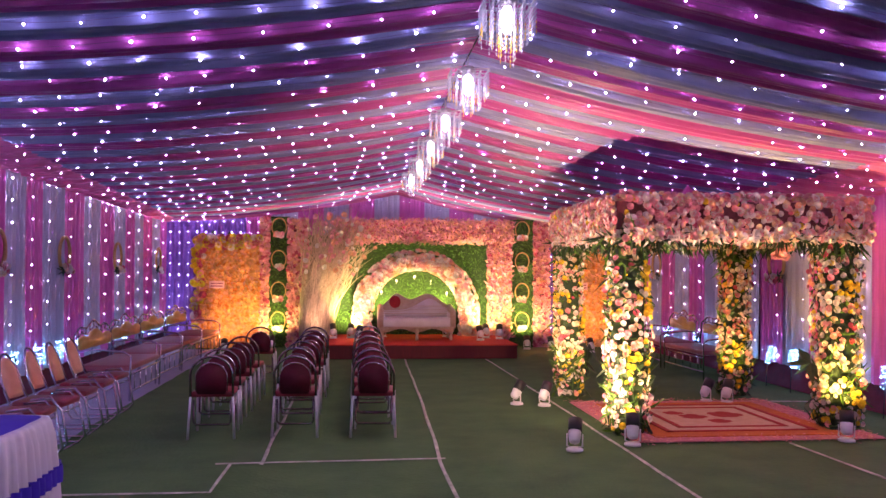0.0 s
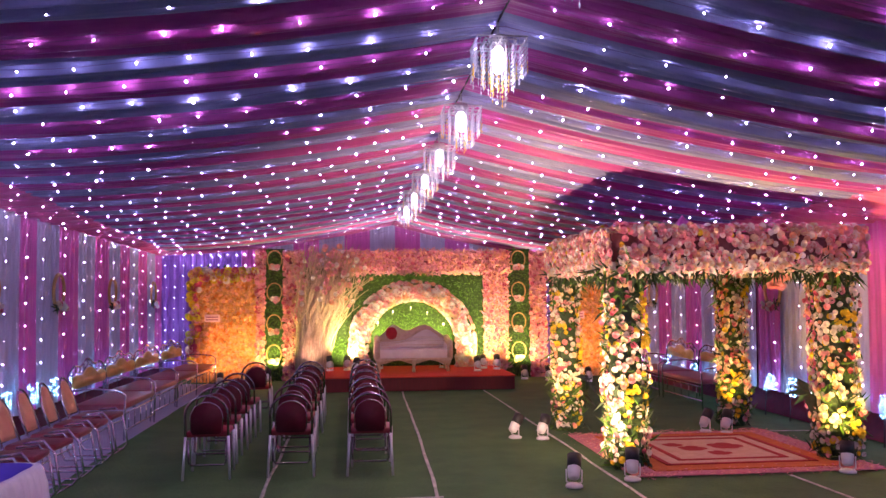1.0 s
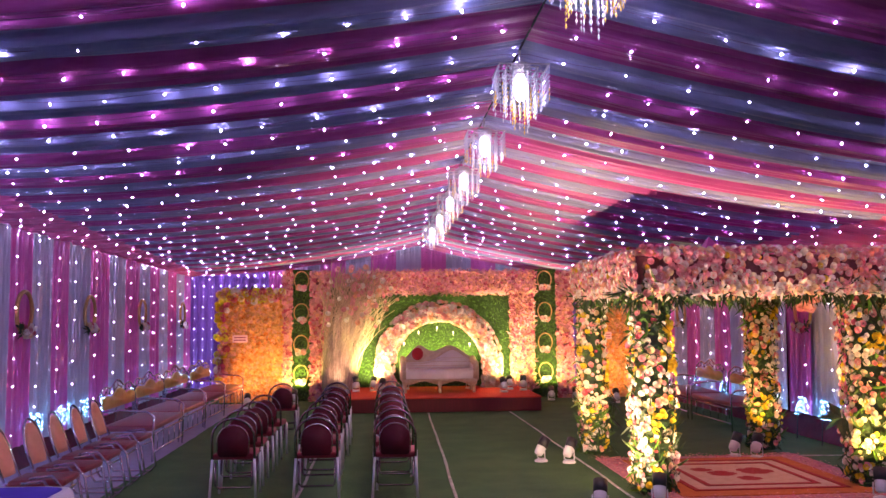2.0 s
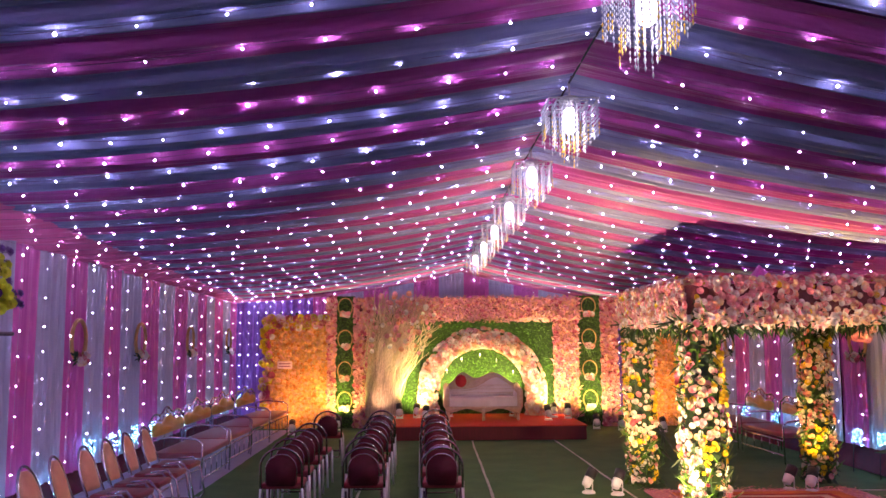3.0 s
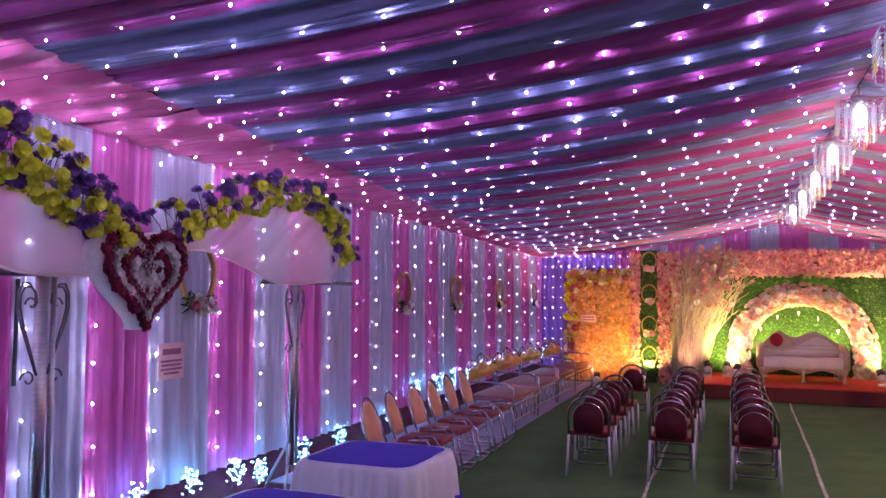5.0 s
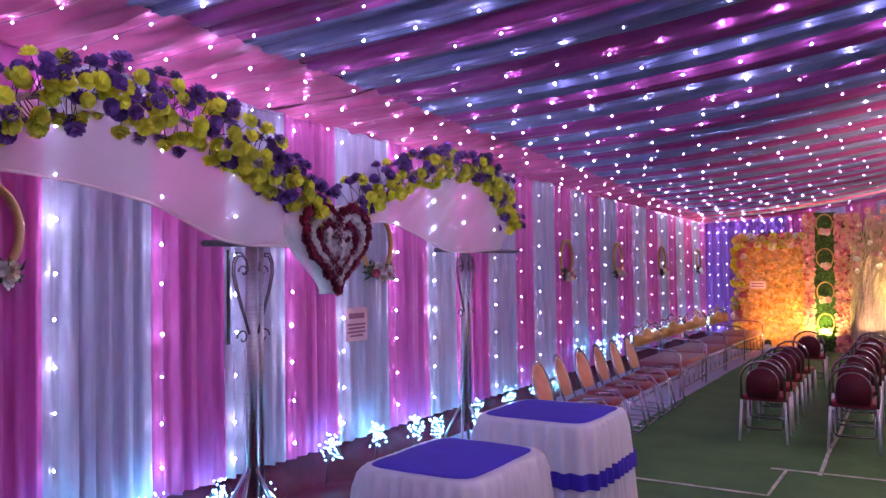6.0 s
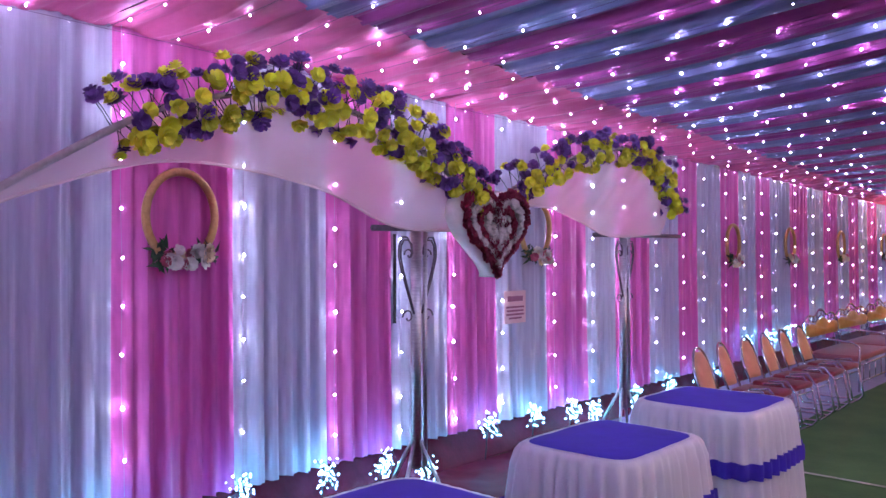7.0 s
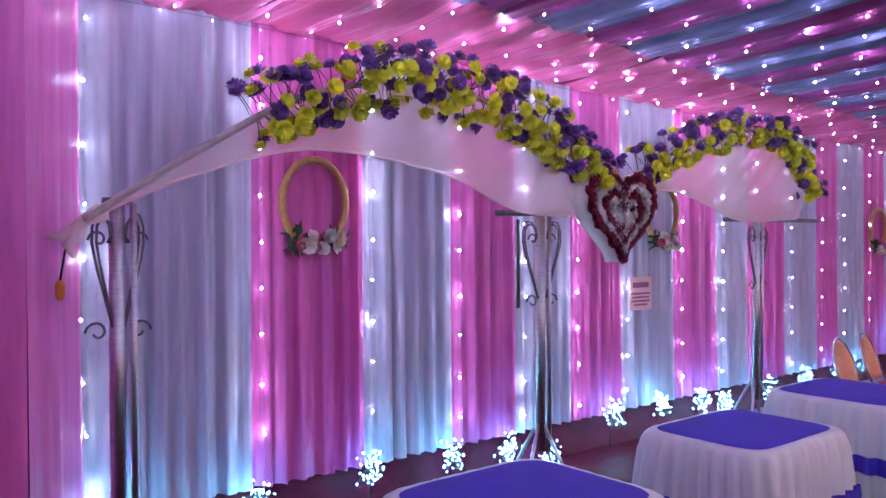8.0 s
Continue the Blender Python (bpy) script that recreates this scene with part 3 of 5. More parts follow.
def wall_string(x, y, z0, z1, sgn, seed):
    line, pts = [], []
    for i in range(13):
        z = z1 + (z0 - z1) * i / 12
        line.append((x + sgn * 0.080, y + 0.035 * noise.noise((z * 1.1, seed, 0)), z))
    z = z1 - 0.1 - 0.2 * rng.random()
    while z > z0:
        pts.append((x + sgn * 0.088, y + 0.035 * noise.noise((z * 1.1, seed, 0)), z))
        z -= 0.27 + 0.09 * rng.random()
    string_light("curtain_light", line, pts, "hanging string of cool white bulbs on a satin curtain", "curtain string lights", 0.0098 if y < 9 and sgn > 0 else 0.0090, "bulb_wall" if y < 9 and sgn > 0 else "bulb_far", ("wire_pale", 0.0014))


for k, y in enumerate(EDGES[5:-1]):
    wall_string(XL, y + 0.04, 0.42, eave(y, -1) - 0.02, 1, 5.0 * k)
for k, y in enumerate(east[4:-1]):
    wall_string(XR, y + 0.02, 0.45, eave(y, 1) - 0.02, -1, 5.0 * k + 300)
for k in range(0, 18):
    if k < 4 or k > 14:
        for d in (0.12, 0.33, 0.54):
            wx = XL + (XR - XL) * k / nx_ + d
            line = [(wx, YF - 0.06, 3.0 - 0.25 * i) for i in range(12)]
            string_light("curtain_light", line, [(wx, YF - 0.07, 2.95 - 0.26 * i) for i in range(11)], "hanging string of cool white bulbs on a violet curtain", "curtain string lights", 0.009, "bulb_far", ("wire_pale", 0.0014))
# row of bulbs along the gable's edge
gx = np.linspace(XL + 0.1, XR - 0.1, 60)
string_light("gable_light", [(x, YF - 0.08, roof_z(x, YF) - 0.16) for x in gx], [(x, YF - 0.09, roof_z(x, YF) - 0.17) for x in gx],
             "string of cool white bulbs along the gable edge", "roof string lights", 0.0026)
ey = np.linspace(1.7, YF - 0.2, 62)
string_light("eave_light", [(XL + 0.08, y, eave(y, -1) - 0.06) for y in ey], [(XL + 0.09, y, eave(y, -1) - 0.075) for y in ey],
             "string of cool white bulbs along the side eave", "roof string lights", 0.0022)


def fairy_bush(x, y, z, seed):
    """A tangle of thin wire full of lit bulbs, at the foot of a curtain."""
    r = np.random.default_rng(seed)
    t = thing("fairy_light_bundle", (x, y, z), "tangled bundle of lit bluish fairy lights against the curtain", "fairy lights", "fairy light bundles")
    pts = r.normal(0, 1, (56, 3)).clip(-1.7, 1.7) * (0.035, 0.055, 0.065) * (1 if y < 8 else 1.2)
    tube("wire_tangle", [tuple(q) for q in pts], 0.002, "wire", t, 4)
    laid("bulb_cluster", ["bulb_bush"], [(OCTA, p, IDENT, (0.0042 + 0.003 * r.random()) * (1 if y < 9 else 0.72), 0) for p in pts], t, "lit bluish white bulbs", "stuff")
    link_mesh("back_stake", *tube_data([(-0.06, 0, -z + 0.01), (-0.03, 0, 0.05)], 0.006, 6), "wire", parent=t)


for i, (y, z) in enumerate([(1.75, .36), (2.56, .34), (3.40, .36), (4.10, .34), (4.67, .30), (5.16, .17), (5.98, .40), (6.69, .38), (7.34, .33), (7.75, .25), (8.6, .3), (9.47, .32), (10.3, .34),
                            (11.0, .34), (11.9, .62), (12.6, .64), (13.4, .66), (14.2, .62), (15.0, .66), (15.9, .64), (16.8, .66), (17.7, .66), (18.6, .6), (19.3, .65), (19.9, .6), (20.4, .65)]):
    fairy_bush(-4.60 if y < 12 else -4.55, y, z - 0.06, i)
for i, y in enumerate([8.2, 9.3, 10.1, 10.8, 11.6, 12.2, 12.9, 13.7, 14.6, 15.6, 17.0, 18.5]):
    fairy_bush(6.26, y, 0.50, 100 + i)

# ---- chandeliers along the ridge ----
def chandelier(y, seed):
    r = np.random.default_rng(seed)
    zt = 3.54
    t = thing("chandelier", (RIDGE_X, y, zt), "square chandelier of hanging crystal strands with a lit core", "chandelier", "ridge chandeliers")
    tube("hanging_chain", [(0, 0, 0), (0, 0, 0.16)], 0.008, "steel", t)
    part("canopy", lathe([(0.02, 0.06), (0.06, 0.05), (0.07, 0.02), (0.03, 0.0)], 12), "steel", t)
    for s in (0.165, 0.105, 0.05):
        f = [(-s, -s, 0), (s, -s, 0), (s, s, 0), (-s, s, 0)]
        tube("frame", f, 0.006, "steel", t, 6, closed=True)
    tubes("cross_bar", [[(-0.165, 0, 0), (0.165, 0, 0)], [(0, -0.165, 0), (0, 0.165, 0)]], 0.005, "steel", t)
    part("lit_core", lathe([(0.02, -0.02), (0.042, -0.05), (0.05, -0.12), (0.036, -0.18), (0.015, -0.20)], 12), "glow_core", t, "glowing white lamp core")
    items = []
    for s, length, n in ((0.165, 0.26, 9), (0.105, 0.34, 6), (0.05, 0.40, 3)):
        for side in range(4):
            for k in range(n):
                u = -s + 2 * s * (k + 0.5) / n
                x, yy = [(u, -s), (s, u), (-u, s), (-s, -u)][side]
                L = length * (0.86 + 0.2 * r.random())
                amber = r.random() < 0.32
                nb = int(L / 0.03)
                for b in range(nb):
                    last = b == nb - 1
                    items.append((OCTA, (x, yy, -0.015 - 0.03 * b), np.diag([0.62, 0.62, 1.5 if not last else 2.1]), 0.0088, 1 if amber and b > nb * 0.55 else 0))
    laid("crystal_fringe", ["crystal", "amber"], items, t, "clear and amber crystal strands")
    lamp("SPOT", "chandelier_lamp", (RIDGE_X, y, zt - 0.44), 15, (1.0, 0.90, 0.80), 0.09, (RIDGE_X, y, 0), 165, 0.5)
    lamp("POINT", "chandelier_core_lamp", (RIDGE_X, y, zt - 0.24), 2.0, (0.9, 0.93, 1.0), 0.06)


for i, y in enumerate([2.45, 4.3, 6.15, 8.02, 9.87, 11.7, 13.6, 15.5]):
    chandelier(y, i)


# ---- chairs ----
def banquet_chair():
    """A stacking chair that faces +y: tube frame, arched padded back, padded seat."""
    t = thing("banquet_chair", (0, 0, 0), "banquet chair with dark red seat and arched back on chrome tubes", "chair", "chairs in three rows")
    w = 0.215
    bow = [(-w, -0.225, 0.44)]
    bow += [(w * math.cos(a) * 1.0, -0.225 - 0.05 * (0.6 + 0.4 * math.sin(a)), 0.665 + 0.195 * math.sin(a)) for a in [math.pi - math.pi * i / 12 for i in range(13)]]
    bow += [(w, -0.225, 0.44)]
    tube("back_frame", bow, 0.0135, "frame_dark", t)
    inner = [(-0.160, -0.25, 0.50)] + [(0.163 * math.cos(a), -0.262, 0.635 + 0.160 * math.sin(a)) for a in [math.pi - math.pi * i / 12 for i in range(13)]] + [(0.160, -0.25, 0.50)]
    outline = [(-0.150, 0.47)] + [(0.155 * math.cos(a), 0.635 + 0.150 * math.sin(a)) for a in [math.pi - math.pi * i / 14 for i in range(15)]] + [(0.150, 0.47)]
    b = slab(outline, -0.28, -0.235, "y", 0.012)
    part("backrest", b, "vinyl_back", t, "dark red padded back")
    tube("backrest_piping", inner, 0.006, "chrome", t, 6)
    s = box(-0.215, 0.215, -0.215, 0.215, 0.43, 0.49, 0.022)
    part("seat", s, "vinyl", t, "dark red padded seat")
    for sx in (-1, 1):
        tube("leg", [(sx * w, 0.20, 0.44), (sx * (w + 0.004), 0.235, 0.0)], 0.0125, "leg_grey", t)
        tube("leg", [(sx * w, -0.225, 0.445), (sx * (w + 0.022), -0.235, 0.0)], 0.0135, "leg_grey", t)
    tube("stretcher", [(-0.19, -0.20, 0.40), (-0.19, -0.18, 0.17), (-0.165, -0.16, 0.135), (0.165, -0.16, 0.135), (0.19, -0.18, 0.17), (0.19, -0.20, 0.40)], 0.011, "frame_dark", t)
    tube("stretcher", [(-0.19, 0.18, 0.40), (-0.19, 0.17, 0.22), (-0.165, 0.16, 0.19), (0.165, 0.16, 0.19), (0.19, 0.17, 0.22), (0.19, 0.18, 0.40)], 0.011, "frame_dark", t)
    return t


chair0 = banquet_chair()
chair0.matrix_world = pose(-1.67, 9.78, 0, 0, 0, 1)
for x, ys in ((-1.69, (10.57, 11.4, 12.3, 14.15)), (-0.83, (9.78, 10.7, 11.55, 12.5, 13.4, 14.2)), (0.0, (9.72, 10.47, 11.36, 12.36, 13.38, 14.4))):
    for y in ys:
        copy_thing(chair0, pose(x + rng.uniform(-0.03, 0.03), y + rng.uniform(-0.03, 0.03), 0, 0, 0, rng.uniform(-4, 4)))
near = copy_thing(chair0, pose(2.63, 4.72, 0, 0, 0, 60))
tagged(near, "banquet chair standing alone near the entrance, dark frame", "chair")


def side_chair():
    """A wall-side chair that faces +x: oval peach back, red seat, looped sled legs."""
    t = thing("side_chair", (0, 0, 0), "chrome side chair with peach oval back and red seat", "chair", "chairs along the side wall")
    bow = [(-0.27, -0.17, 0.46)] + [(-0.30 - 0.13 * (0.3 + 0.7 * math.sin(a)), 0.17 * math.cos(a), 0.62 + 0.30 * math.sin(a)) for a in [math.pi - math.pi * i / 14 for i in range(15)]][::1] + [(-0.27, 0.17, 0.46)]
    tube("back_frame", bow, 0.013, "chrome", t)
    bm = bmesh.new()
    rings = []
    for zz in np.linspace(0.50, 0.88, 9):
        h = math.sqrt(max(0.0, 1 - ((zz - 0.62) / 0.27) ** 2)) if zz > 0.62 else 1
        hw = max(0.02, 0.145 * h)
        x = -0.285 - 0.13 * (zz - 0.46) / 0.44
        rings.append([bm.verts.new((x + 0.02 * (1 - (u / 1.0) ** 2) + 0.004, u * hw, zz)) for u in (-1, -0.6, 0, 0.6, 1)] + [bm.verts.new((x - 0.018, u * hw * 0.96, zz)) for u in (1, 0, -1)])
    for a, b in zip(rings, rings[1:]):
        for k in range(8):
            bm.faces.new((a[k], a[(k + 1) % 8], b[(k + 1) % 8], b[k]))
    bm.faces.new(rings[0][::-1])
    bm.faces.new(rings[-1])
    part("backrest", bm, "peach_back", t, "peach cushioned oval back")
    part("seat", box(-0.24, 0.25, -0.21, 0.21, 0.42, 0.485, 0.028), "red_seat", t, "red padded seat")
    for s in (-1, 1):
        loop = [(-0.25, s * 0.20, 0.46), (-0.27, s * 0.20, 0.10), (-0.22, s * 0.20, 0.015), (0.24, s * 0.20, 0.015), (0.30, s * 0.20, 0.08), (0.24, s * 0.20, 0.40), (0.14, s * 0.21, 0.52), (-0.05, s * 0.21, 0.50)]
        tube("leg", loop, 0.0145, "chrome", t)
    tube("stretcher", [(0.24, -0.20, 0.38), (0.24, 0.20, 0.38)], 0.009, "chrome", t)
    tube("stretcher", [(0.24, -0.20, 0.015), (0.24, 0.20, 0.015)], 0.010, "chrome", t)
    return t


side0 = side_chair()
side0.matrix_world = pose(-3.17, 7.98, 0, 0, 0, -4)
for i, y in enumerate((8.62, 9.26, 9.90, 10.54, 11.18)):
    copy_thing(side0, pose(-3.19 - 0.015 * i, y, 0, 0, 0, rng.uniform(-5, 3)))


def metal_sofa():
    """A two-seat settee that faces +x: chrome scroll crest, golden cushion, blush seat."""
    t = thing("chrome_settee", (0, 0, 0), "chrome settee with golden back cushion and blush seat", "sofa", "settees along the side walls")
    hw = 0.80

    def crest(y):
        return 0.95 + 0.06 * math.exp(-(y / 0.30) ** 2) + 0.028 * math.cos(9.4 * y / hw) - 0.07 * (y / hw) ** 4
    ys = np.linspace(-hw, hw, 33)
    tube("crest_rail", [(-0.36, -hw, 0.46)] + [(-0.40, y, crest(y)) for y in ys] + [(-0.36, hw, 0.46)], 0.013, "chrome", t)
    tube("inner_rail", [(-0.385, y, crest(y) - 0.085) for y in ys[2:-2]], 0.009, "chrome", t)
    for y in np.linspace(-0.66, 0.66, 9):
        ring = [(-0.393, y + 0.033 * math.cos(a), crest(y) - 0.043 + 0.033 * math.sin(a)) for a in np.linspace(0, 6.283, 11)[:-1]]
        tube("scroll", ring, 0.006, "chrome", t, 5, closed=True)
    out = [(y, crest(y) - 0.10 - 0.02) for y in ys[3:-3]]
    out += [(hw * 0.80, 0.67), (-hw * 0.80, 0.67)]
    part("back_cushion", slab(out, -0.40, -0.335, "x", 0.012), "gold_back", t, "shiny golden back cushion")
    part("seat", box(-0.34, 0.34, -hw + 0.02, hw - 0.02, 0.40, 0.48, 0.03), "blush_seat", t, "blush padded seat")
    for s in (-1, 1):
        tube("arm", [(-0.36, s * hw, 0.46), (-0.34, s * hw, 0.66), (-0.1, s * hw, 0.69), (0.25, s * hw, 0.66), (0.34, s * hw, 0.60), (0.33, s * hw, 0.0)], 0.014, "chrome", t)
        tube("leg", [(-0.36, s * hw, 0.46), (-0.38, s * hw, 0.0)], 0.014, "chrome", t)
    tube("front_rail", [(0.335, -hw, 0.36), (0.335, hw, 0.36)], 0.012, "chrome", t)
    tube("front_rail", [(0.335, -hw, 0.13), (0.335, hw, 0.13)], 0.012, "chrome", t)
    for y in np.linspace(-0.6, 0.6, 5):
        tube("rail_post", [(0.335, y, 0.13), (0.335, y, 0.36)], 0.007, "chrome", t, 6)
    return t


sofa0 = metal_sofa()
sofa0.matrix_world = pose(-3.50, 12.85, 0)
for y in (14.55, 16.25):
    copy_thing(sofa0, pose(-3.55, y, 0, 0, 0, rng.uniform(-2, 2)))
last = copy_thing(sofa0, pose(-3.50, 17.97, 0, 0, 0, -3))
for y in (14.5, 16.2):
    copy_thing(sofa0, pose(5.85, y, 0, 0, 0, 180 + rng.uniform(-3, 3)))


# ---- skirted tables ----
def skirted_table(x0, x1, y0, y1, seed):
    cx, cy, hx, hy = (x0 + x1) / 2, (y0 + y1) / 2, (x1 - x0) / 2 + 0.075, (y1 - y0) / 2 + 0.05
    t = thing("skirted_table", (cx, cy, 0), "square table with royal blue top and white gathered skirt", "table", "skirted tables")
    part("tabletop", box(-hx + 0.085, hx - 0.085, -hy + 0.085, hy - 0.085, 0.70, 0.735, 0.008), "bamboo", t)
    for sx in (-1, 1):
        for sy in (-1, 1):
            tube("leg", [(sx * (hx - 0.1), sy * (hy - 0.1), 0.0), (sx * (hx - 0.1), sy * (hy - 0.1), 0.70)], 0.018, "steel", t)

    def ring_point(a, ex, ey):
        c, s = math.cos(a), math.sin(a)
        p = 6.5
        k = (abs(c) ** p + abs(s) ** p) ** (-1 / p)
        return ex * c * k, ey * s * k
    n = 220

    def surface(z_rows, name, mat, label, push=0.0):
        V, F = [], []
        for zi, (z, out, amp) in enumerate(z_rows):
            for i in range(n):
                a = 2 * math.pi * i / n
                f = math.sin(34 * a + 2.5 * noise.noise((a * 3, seed, 0))) * amp * (0.6 + 0.8 * abs(noise.noise((a * 5, seed, 2))))
                x, y = ring_point(a, hx + out + f + push, hy + out + f + push)
                V.append((x, y, z))
        for zi in range(len(z_rows) - 1):
            for i in range(n):
                j = (i + 1) % n
                F.append((zi * n + i, zi * n + j, (zi + 1) * n + j, (zi + 1) * n + i))
        return link_mesh(name, V, F, mat, parent=t, label=label)
    surface([(0.752, -0.10, 0), (0.756, -0.03, 0.001), (0.748, 0.0, 0.004), (0.72, 0.016, 0.012), (0.64, 0.03, 0.024), (0.44, 0.045, 0.034), (0.2, 0.06, 0.040), (0.03, 0.07, 0.046)],
            "skirt", "skirt", "white gathered satin skirt")
    surface([(0.315, 0.058, 0.038), (0.37, 0.061, 0.037), (0.43, 0.057, 0.035)], "skirt_band", "blue", "royal blue band round the skirt", 0.007)
    V, F = [], []
    m = 72
    for r_ in (0.0, 0.5, 0.9, 1.0):
        for i in range(m):
            a = 2 * math.pi * i / m
            wob = 1 + 0.018 * noise.noise((a * 2.5, seed, 7)) * (r_ > 0.8)
            x, y = ring_point(a, (hx - 0.045) * r_ * wob, (hy - 0.045) * r_ * wob)
            V.append((x, y, 0.7635 + 0.003 * noise.noise((x * 6, y * 6, seed)) - (0.006 if r_ == 1.0 else 0)))
    for q in range(3):
        for i in range(m):
            F.append((q * m + i, q * m + (i + 1) % m, (q + 1) * m + (i + 1) % m, (q + 1) * m + i))
    link_mesh("top_cloth", V, F, "blue", parent=t, label="royal blue cloth on the top")


skirted_table(-2.92, -2.29, 4.20, 5.08, 1)
skirted_table(-3.08, -2.30, 5.90, 6.74, 2)
skirted_table(-2.92, -2.20, 2.34, 3.24, 3)


# ---- wall hoops, sign ----
def flower_hoop(x, y, z, sgn, seed, radius=0.245):
    """A gold ring with a bunch of flowers on its lower edge, hung flat on a curtain."""
    r = np.random.default_rng(seed)
    t = thing("flower_hoop", (x, y, z), "gold wrapped hoop with a bunch of artificial flowers", "wall decoration", "hoops on the curtains")
    ring = [(0, radius * 0.95 * math.cos(a), radius * 1.12 * math.sin(a)) for a in np.linspace(0, 6.283, 41)[:-1]]
    tube("ring", ring, 0.027, "straw", t, 8, closed=True)
    for i in range(20):
        u = r.uniform(-1, 1)
        piece("flower", CARNATION, ["f_white", "f_white", "f_rose", "f_cream"][i % 4], (sgn * r.uniform(0.03, 0.08), u * 0.14, -radius * 1.1 + r.uniform(-0.05, 0.07)),
              facing((sgn, u * 0.6, r.uniform(-0.4, 0.4))), r.uniform(0.035, 0.055), t)
    for i in range(70):
        u = r.choice([-1, 1]) * r.uniform(0.10, 0.30)
        piece("leaf", LEAF, "leaf_dark", (sgn * r.uniform(0.02, 0.05), u * 0.7, -radius + r.uniform(-0.05, 0.05)), facing((sgn, u, r.uniform(-0.6, 0.6))), r.uniform(0.06, 0.11), t)
    return t


for i, y in enumerate((3.03, 6.85, 11.70, 14.05, 16.85, 20.0)):
    flower_hoop(XL + 0.07, y, 2.10 if i < 2 else 2.0, 1, 40 + i, 0.25 if i < 2 else 0.235)
for i, y in enumerate((9.0, 13.0, 18.1)):
    flower_hoop(XR - 0.07, y, 1.95, -1, 60 + i)

sign = thing("paper_notice", (XL + 0.05, 6.535, 1.35), "small pinkish printed notice pinned on the curtain", "notice")
part("sheet", box(0, 0.006, -0.17, 0.17, -0.155, 0.155, 0.002), "paper", sign, smooth=False)
for i, (z, h, wd) in enumerate(((0.08, 0.05, 0.24), (0.0, 0.018, 0.28), (-0.035, 0.018, 0.26), (-0.07, 0.018, 0.28), (-0.105, 0.018, 0.2))):
    part("print_bar", box(0.0062, 0.0075, -wd / 2, wd / 2, z - h / 2, z + h / 2), "print", sign, smooth=False)


# ---- the flowered gate of stands, cloth and garlands before the side curtain ----
GX = -4.25


def stand(y, bar0, bar1, bow=0.125):
    t = thing("steel_stand", (GX, y, 0), "steel pole stand with scroll ironwork and a flat top bar", "stand", "gate stands")
    tube("pole", [(0, 0, 0.28), (0, 0, 2.04)], 0.040, "steel", t, 12)
    tube("pole", [(0.02, 0.075, 0.28), (0.02, 0.075, 2.04)], 0.018, "steel", t, 10)
    for a in (20, 110, 200, 290):
        c, s = math.cos(radians(a)), math.sin(radians(a))
        tube("foot_leg", [(0.02 * c, 0.02 * s, 0.50), (0.17 * c, 0.17 * s, 0.22), (0.26 * c, 0.26 * s, 0.0)], 0.014, "steel", t)
    tube("top_bar", [(0, bar0 - y, 2.045), (0, bar1 - y, 2.055)], 0.022, "iron", t, 8)
    for s in (-1, 1):
        for k in (0, 0.022):
            w_ = bow - k
            pts = [(0.02, s * w_ * f, z) for f, z in ((0.42, 1.84), (0.30, 1.87), (0.36, 1.93), (0.58, 1.985 - k), (0.82, 1.985 - k), (0.98, 1.92), (1.0, 1.84), (0.86, 1.74), (0.62, 1.62), (0.38, 1.50), (0.22, 1.42))]
            tube("scroll_bow", pts, 0.007, "iron", t, 6)
        for z, r_ in ((1.855, 0.05), (1.40, 0.058)):
            spiral = [(0.02, s * (0.045 + r_ + (r_ - 0.0035 * k) * math.cos(k * 0.5)), z + (r_ - 0.0035 * k) * math.sin(k * 0.5)) for k in range(13)]
            tube("scroll", spiral, 0.007, "iron", t, 6)
    return t


stand(1.62, 1.55, 1.69)
stand(4.66, 4.22, 5.10, 0.20)
stand(7.71, 7.15, 9.0, 0.18)


def smooth_line(knots, n=50):
    """A smooth curve through (y, z) knots (Catmull-Rom)."""
    P = [knots[0]] + list(knots) + [knots[-1]]
    out = []
    for i in range(1, len(P) - 2):
        for k in range(n // (len(P) - 3)):
            u = k / (n // (len(P) - 3))
            q = [0.5 * (2 * P[i][c] + (P[i + 1][c] - P[i - 1][c]) * u + (2 * P[i - 1][c] - 5 * P[i][c] + 4 * P[i + 1][c] - P[i + 2][c]) * u * u
                        + (3 * P[i][c] - P[i - 1][c] - 3 * P[i + 1][c] + P[i + 2][c]) * u ** 3) for c in (0, 1)]
            out.append(tuple(q))
    out.append(tuple(P[-2]))
    return out


def gate_cloth(lower, upper, label):
    """A sheer valance hung between two curves."""
    lo, up = smooth_line(lower, 60), smooth_line(upper, 60)
    n = 60
    V, F = [], []
    rows = 6
    for i in range(n + 1):
        a = lo[min(len(lo) - 1, round(i * (len(lo) - 1) / n))]
        b = up[min(len(up) - 1, round(i * (len(up) - 1) / n))]
        for j in range(rows + 1):
            t = j / rows
            V.append((GX + 0.06 + 0.012 * math.sin(i * 1.1 + t) + 0.02 * math.sin(math.pi * t) + 0.08 * t, a[0] + (b[0] - a[0]) * t, a[1] + (b[1] - a[1]) * t))
    for i in range(n):
        for j in range(rows):
            o = i * (rows + 1) + j
            F.append((o, o + rows + 1, o + rows + 2, o + 1))
    c = thing("gate_valance", (0, 0, 0), label, "drapery", "gate valances")
    link_mesh("cloth", V, F, "peach", parent=c)
    tube("hem", [(GX + 0.06, p[0], p[1]) for p in lo], 0.010, "peach", c, 6)
    return c


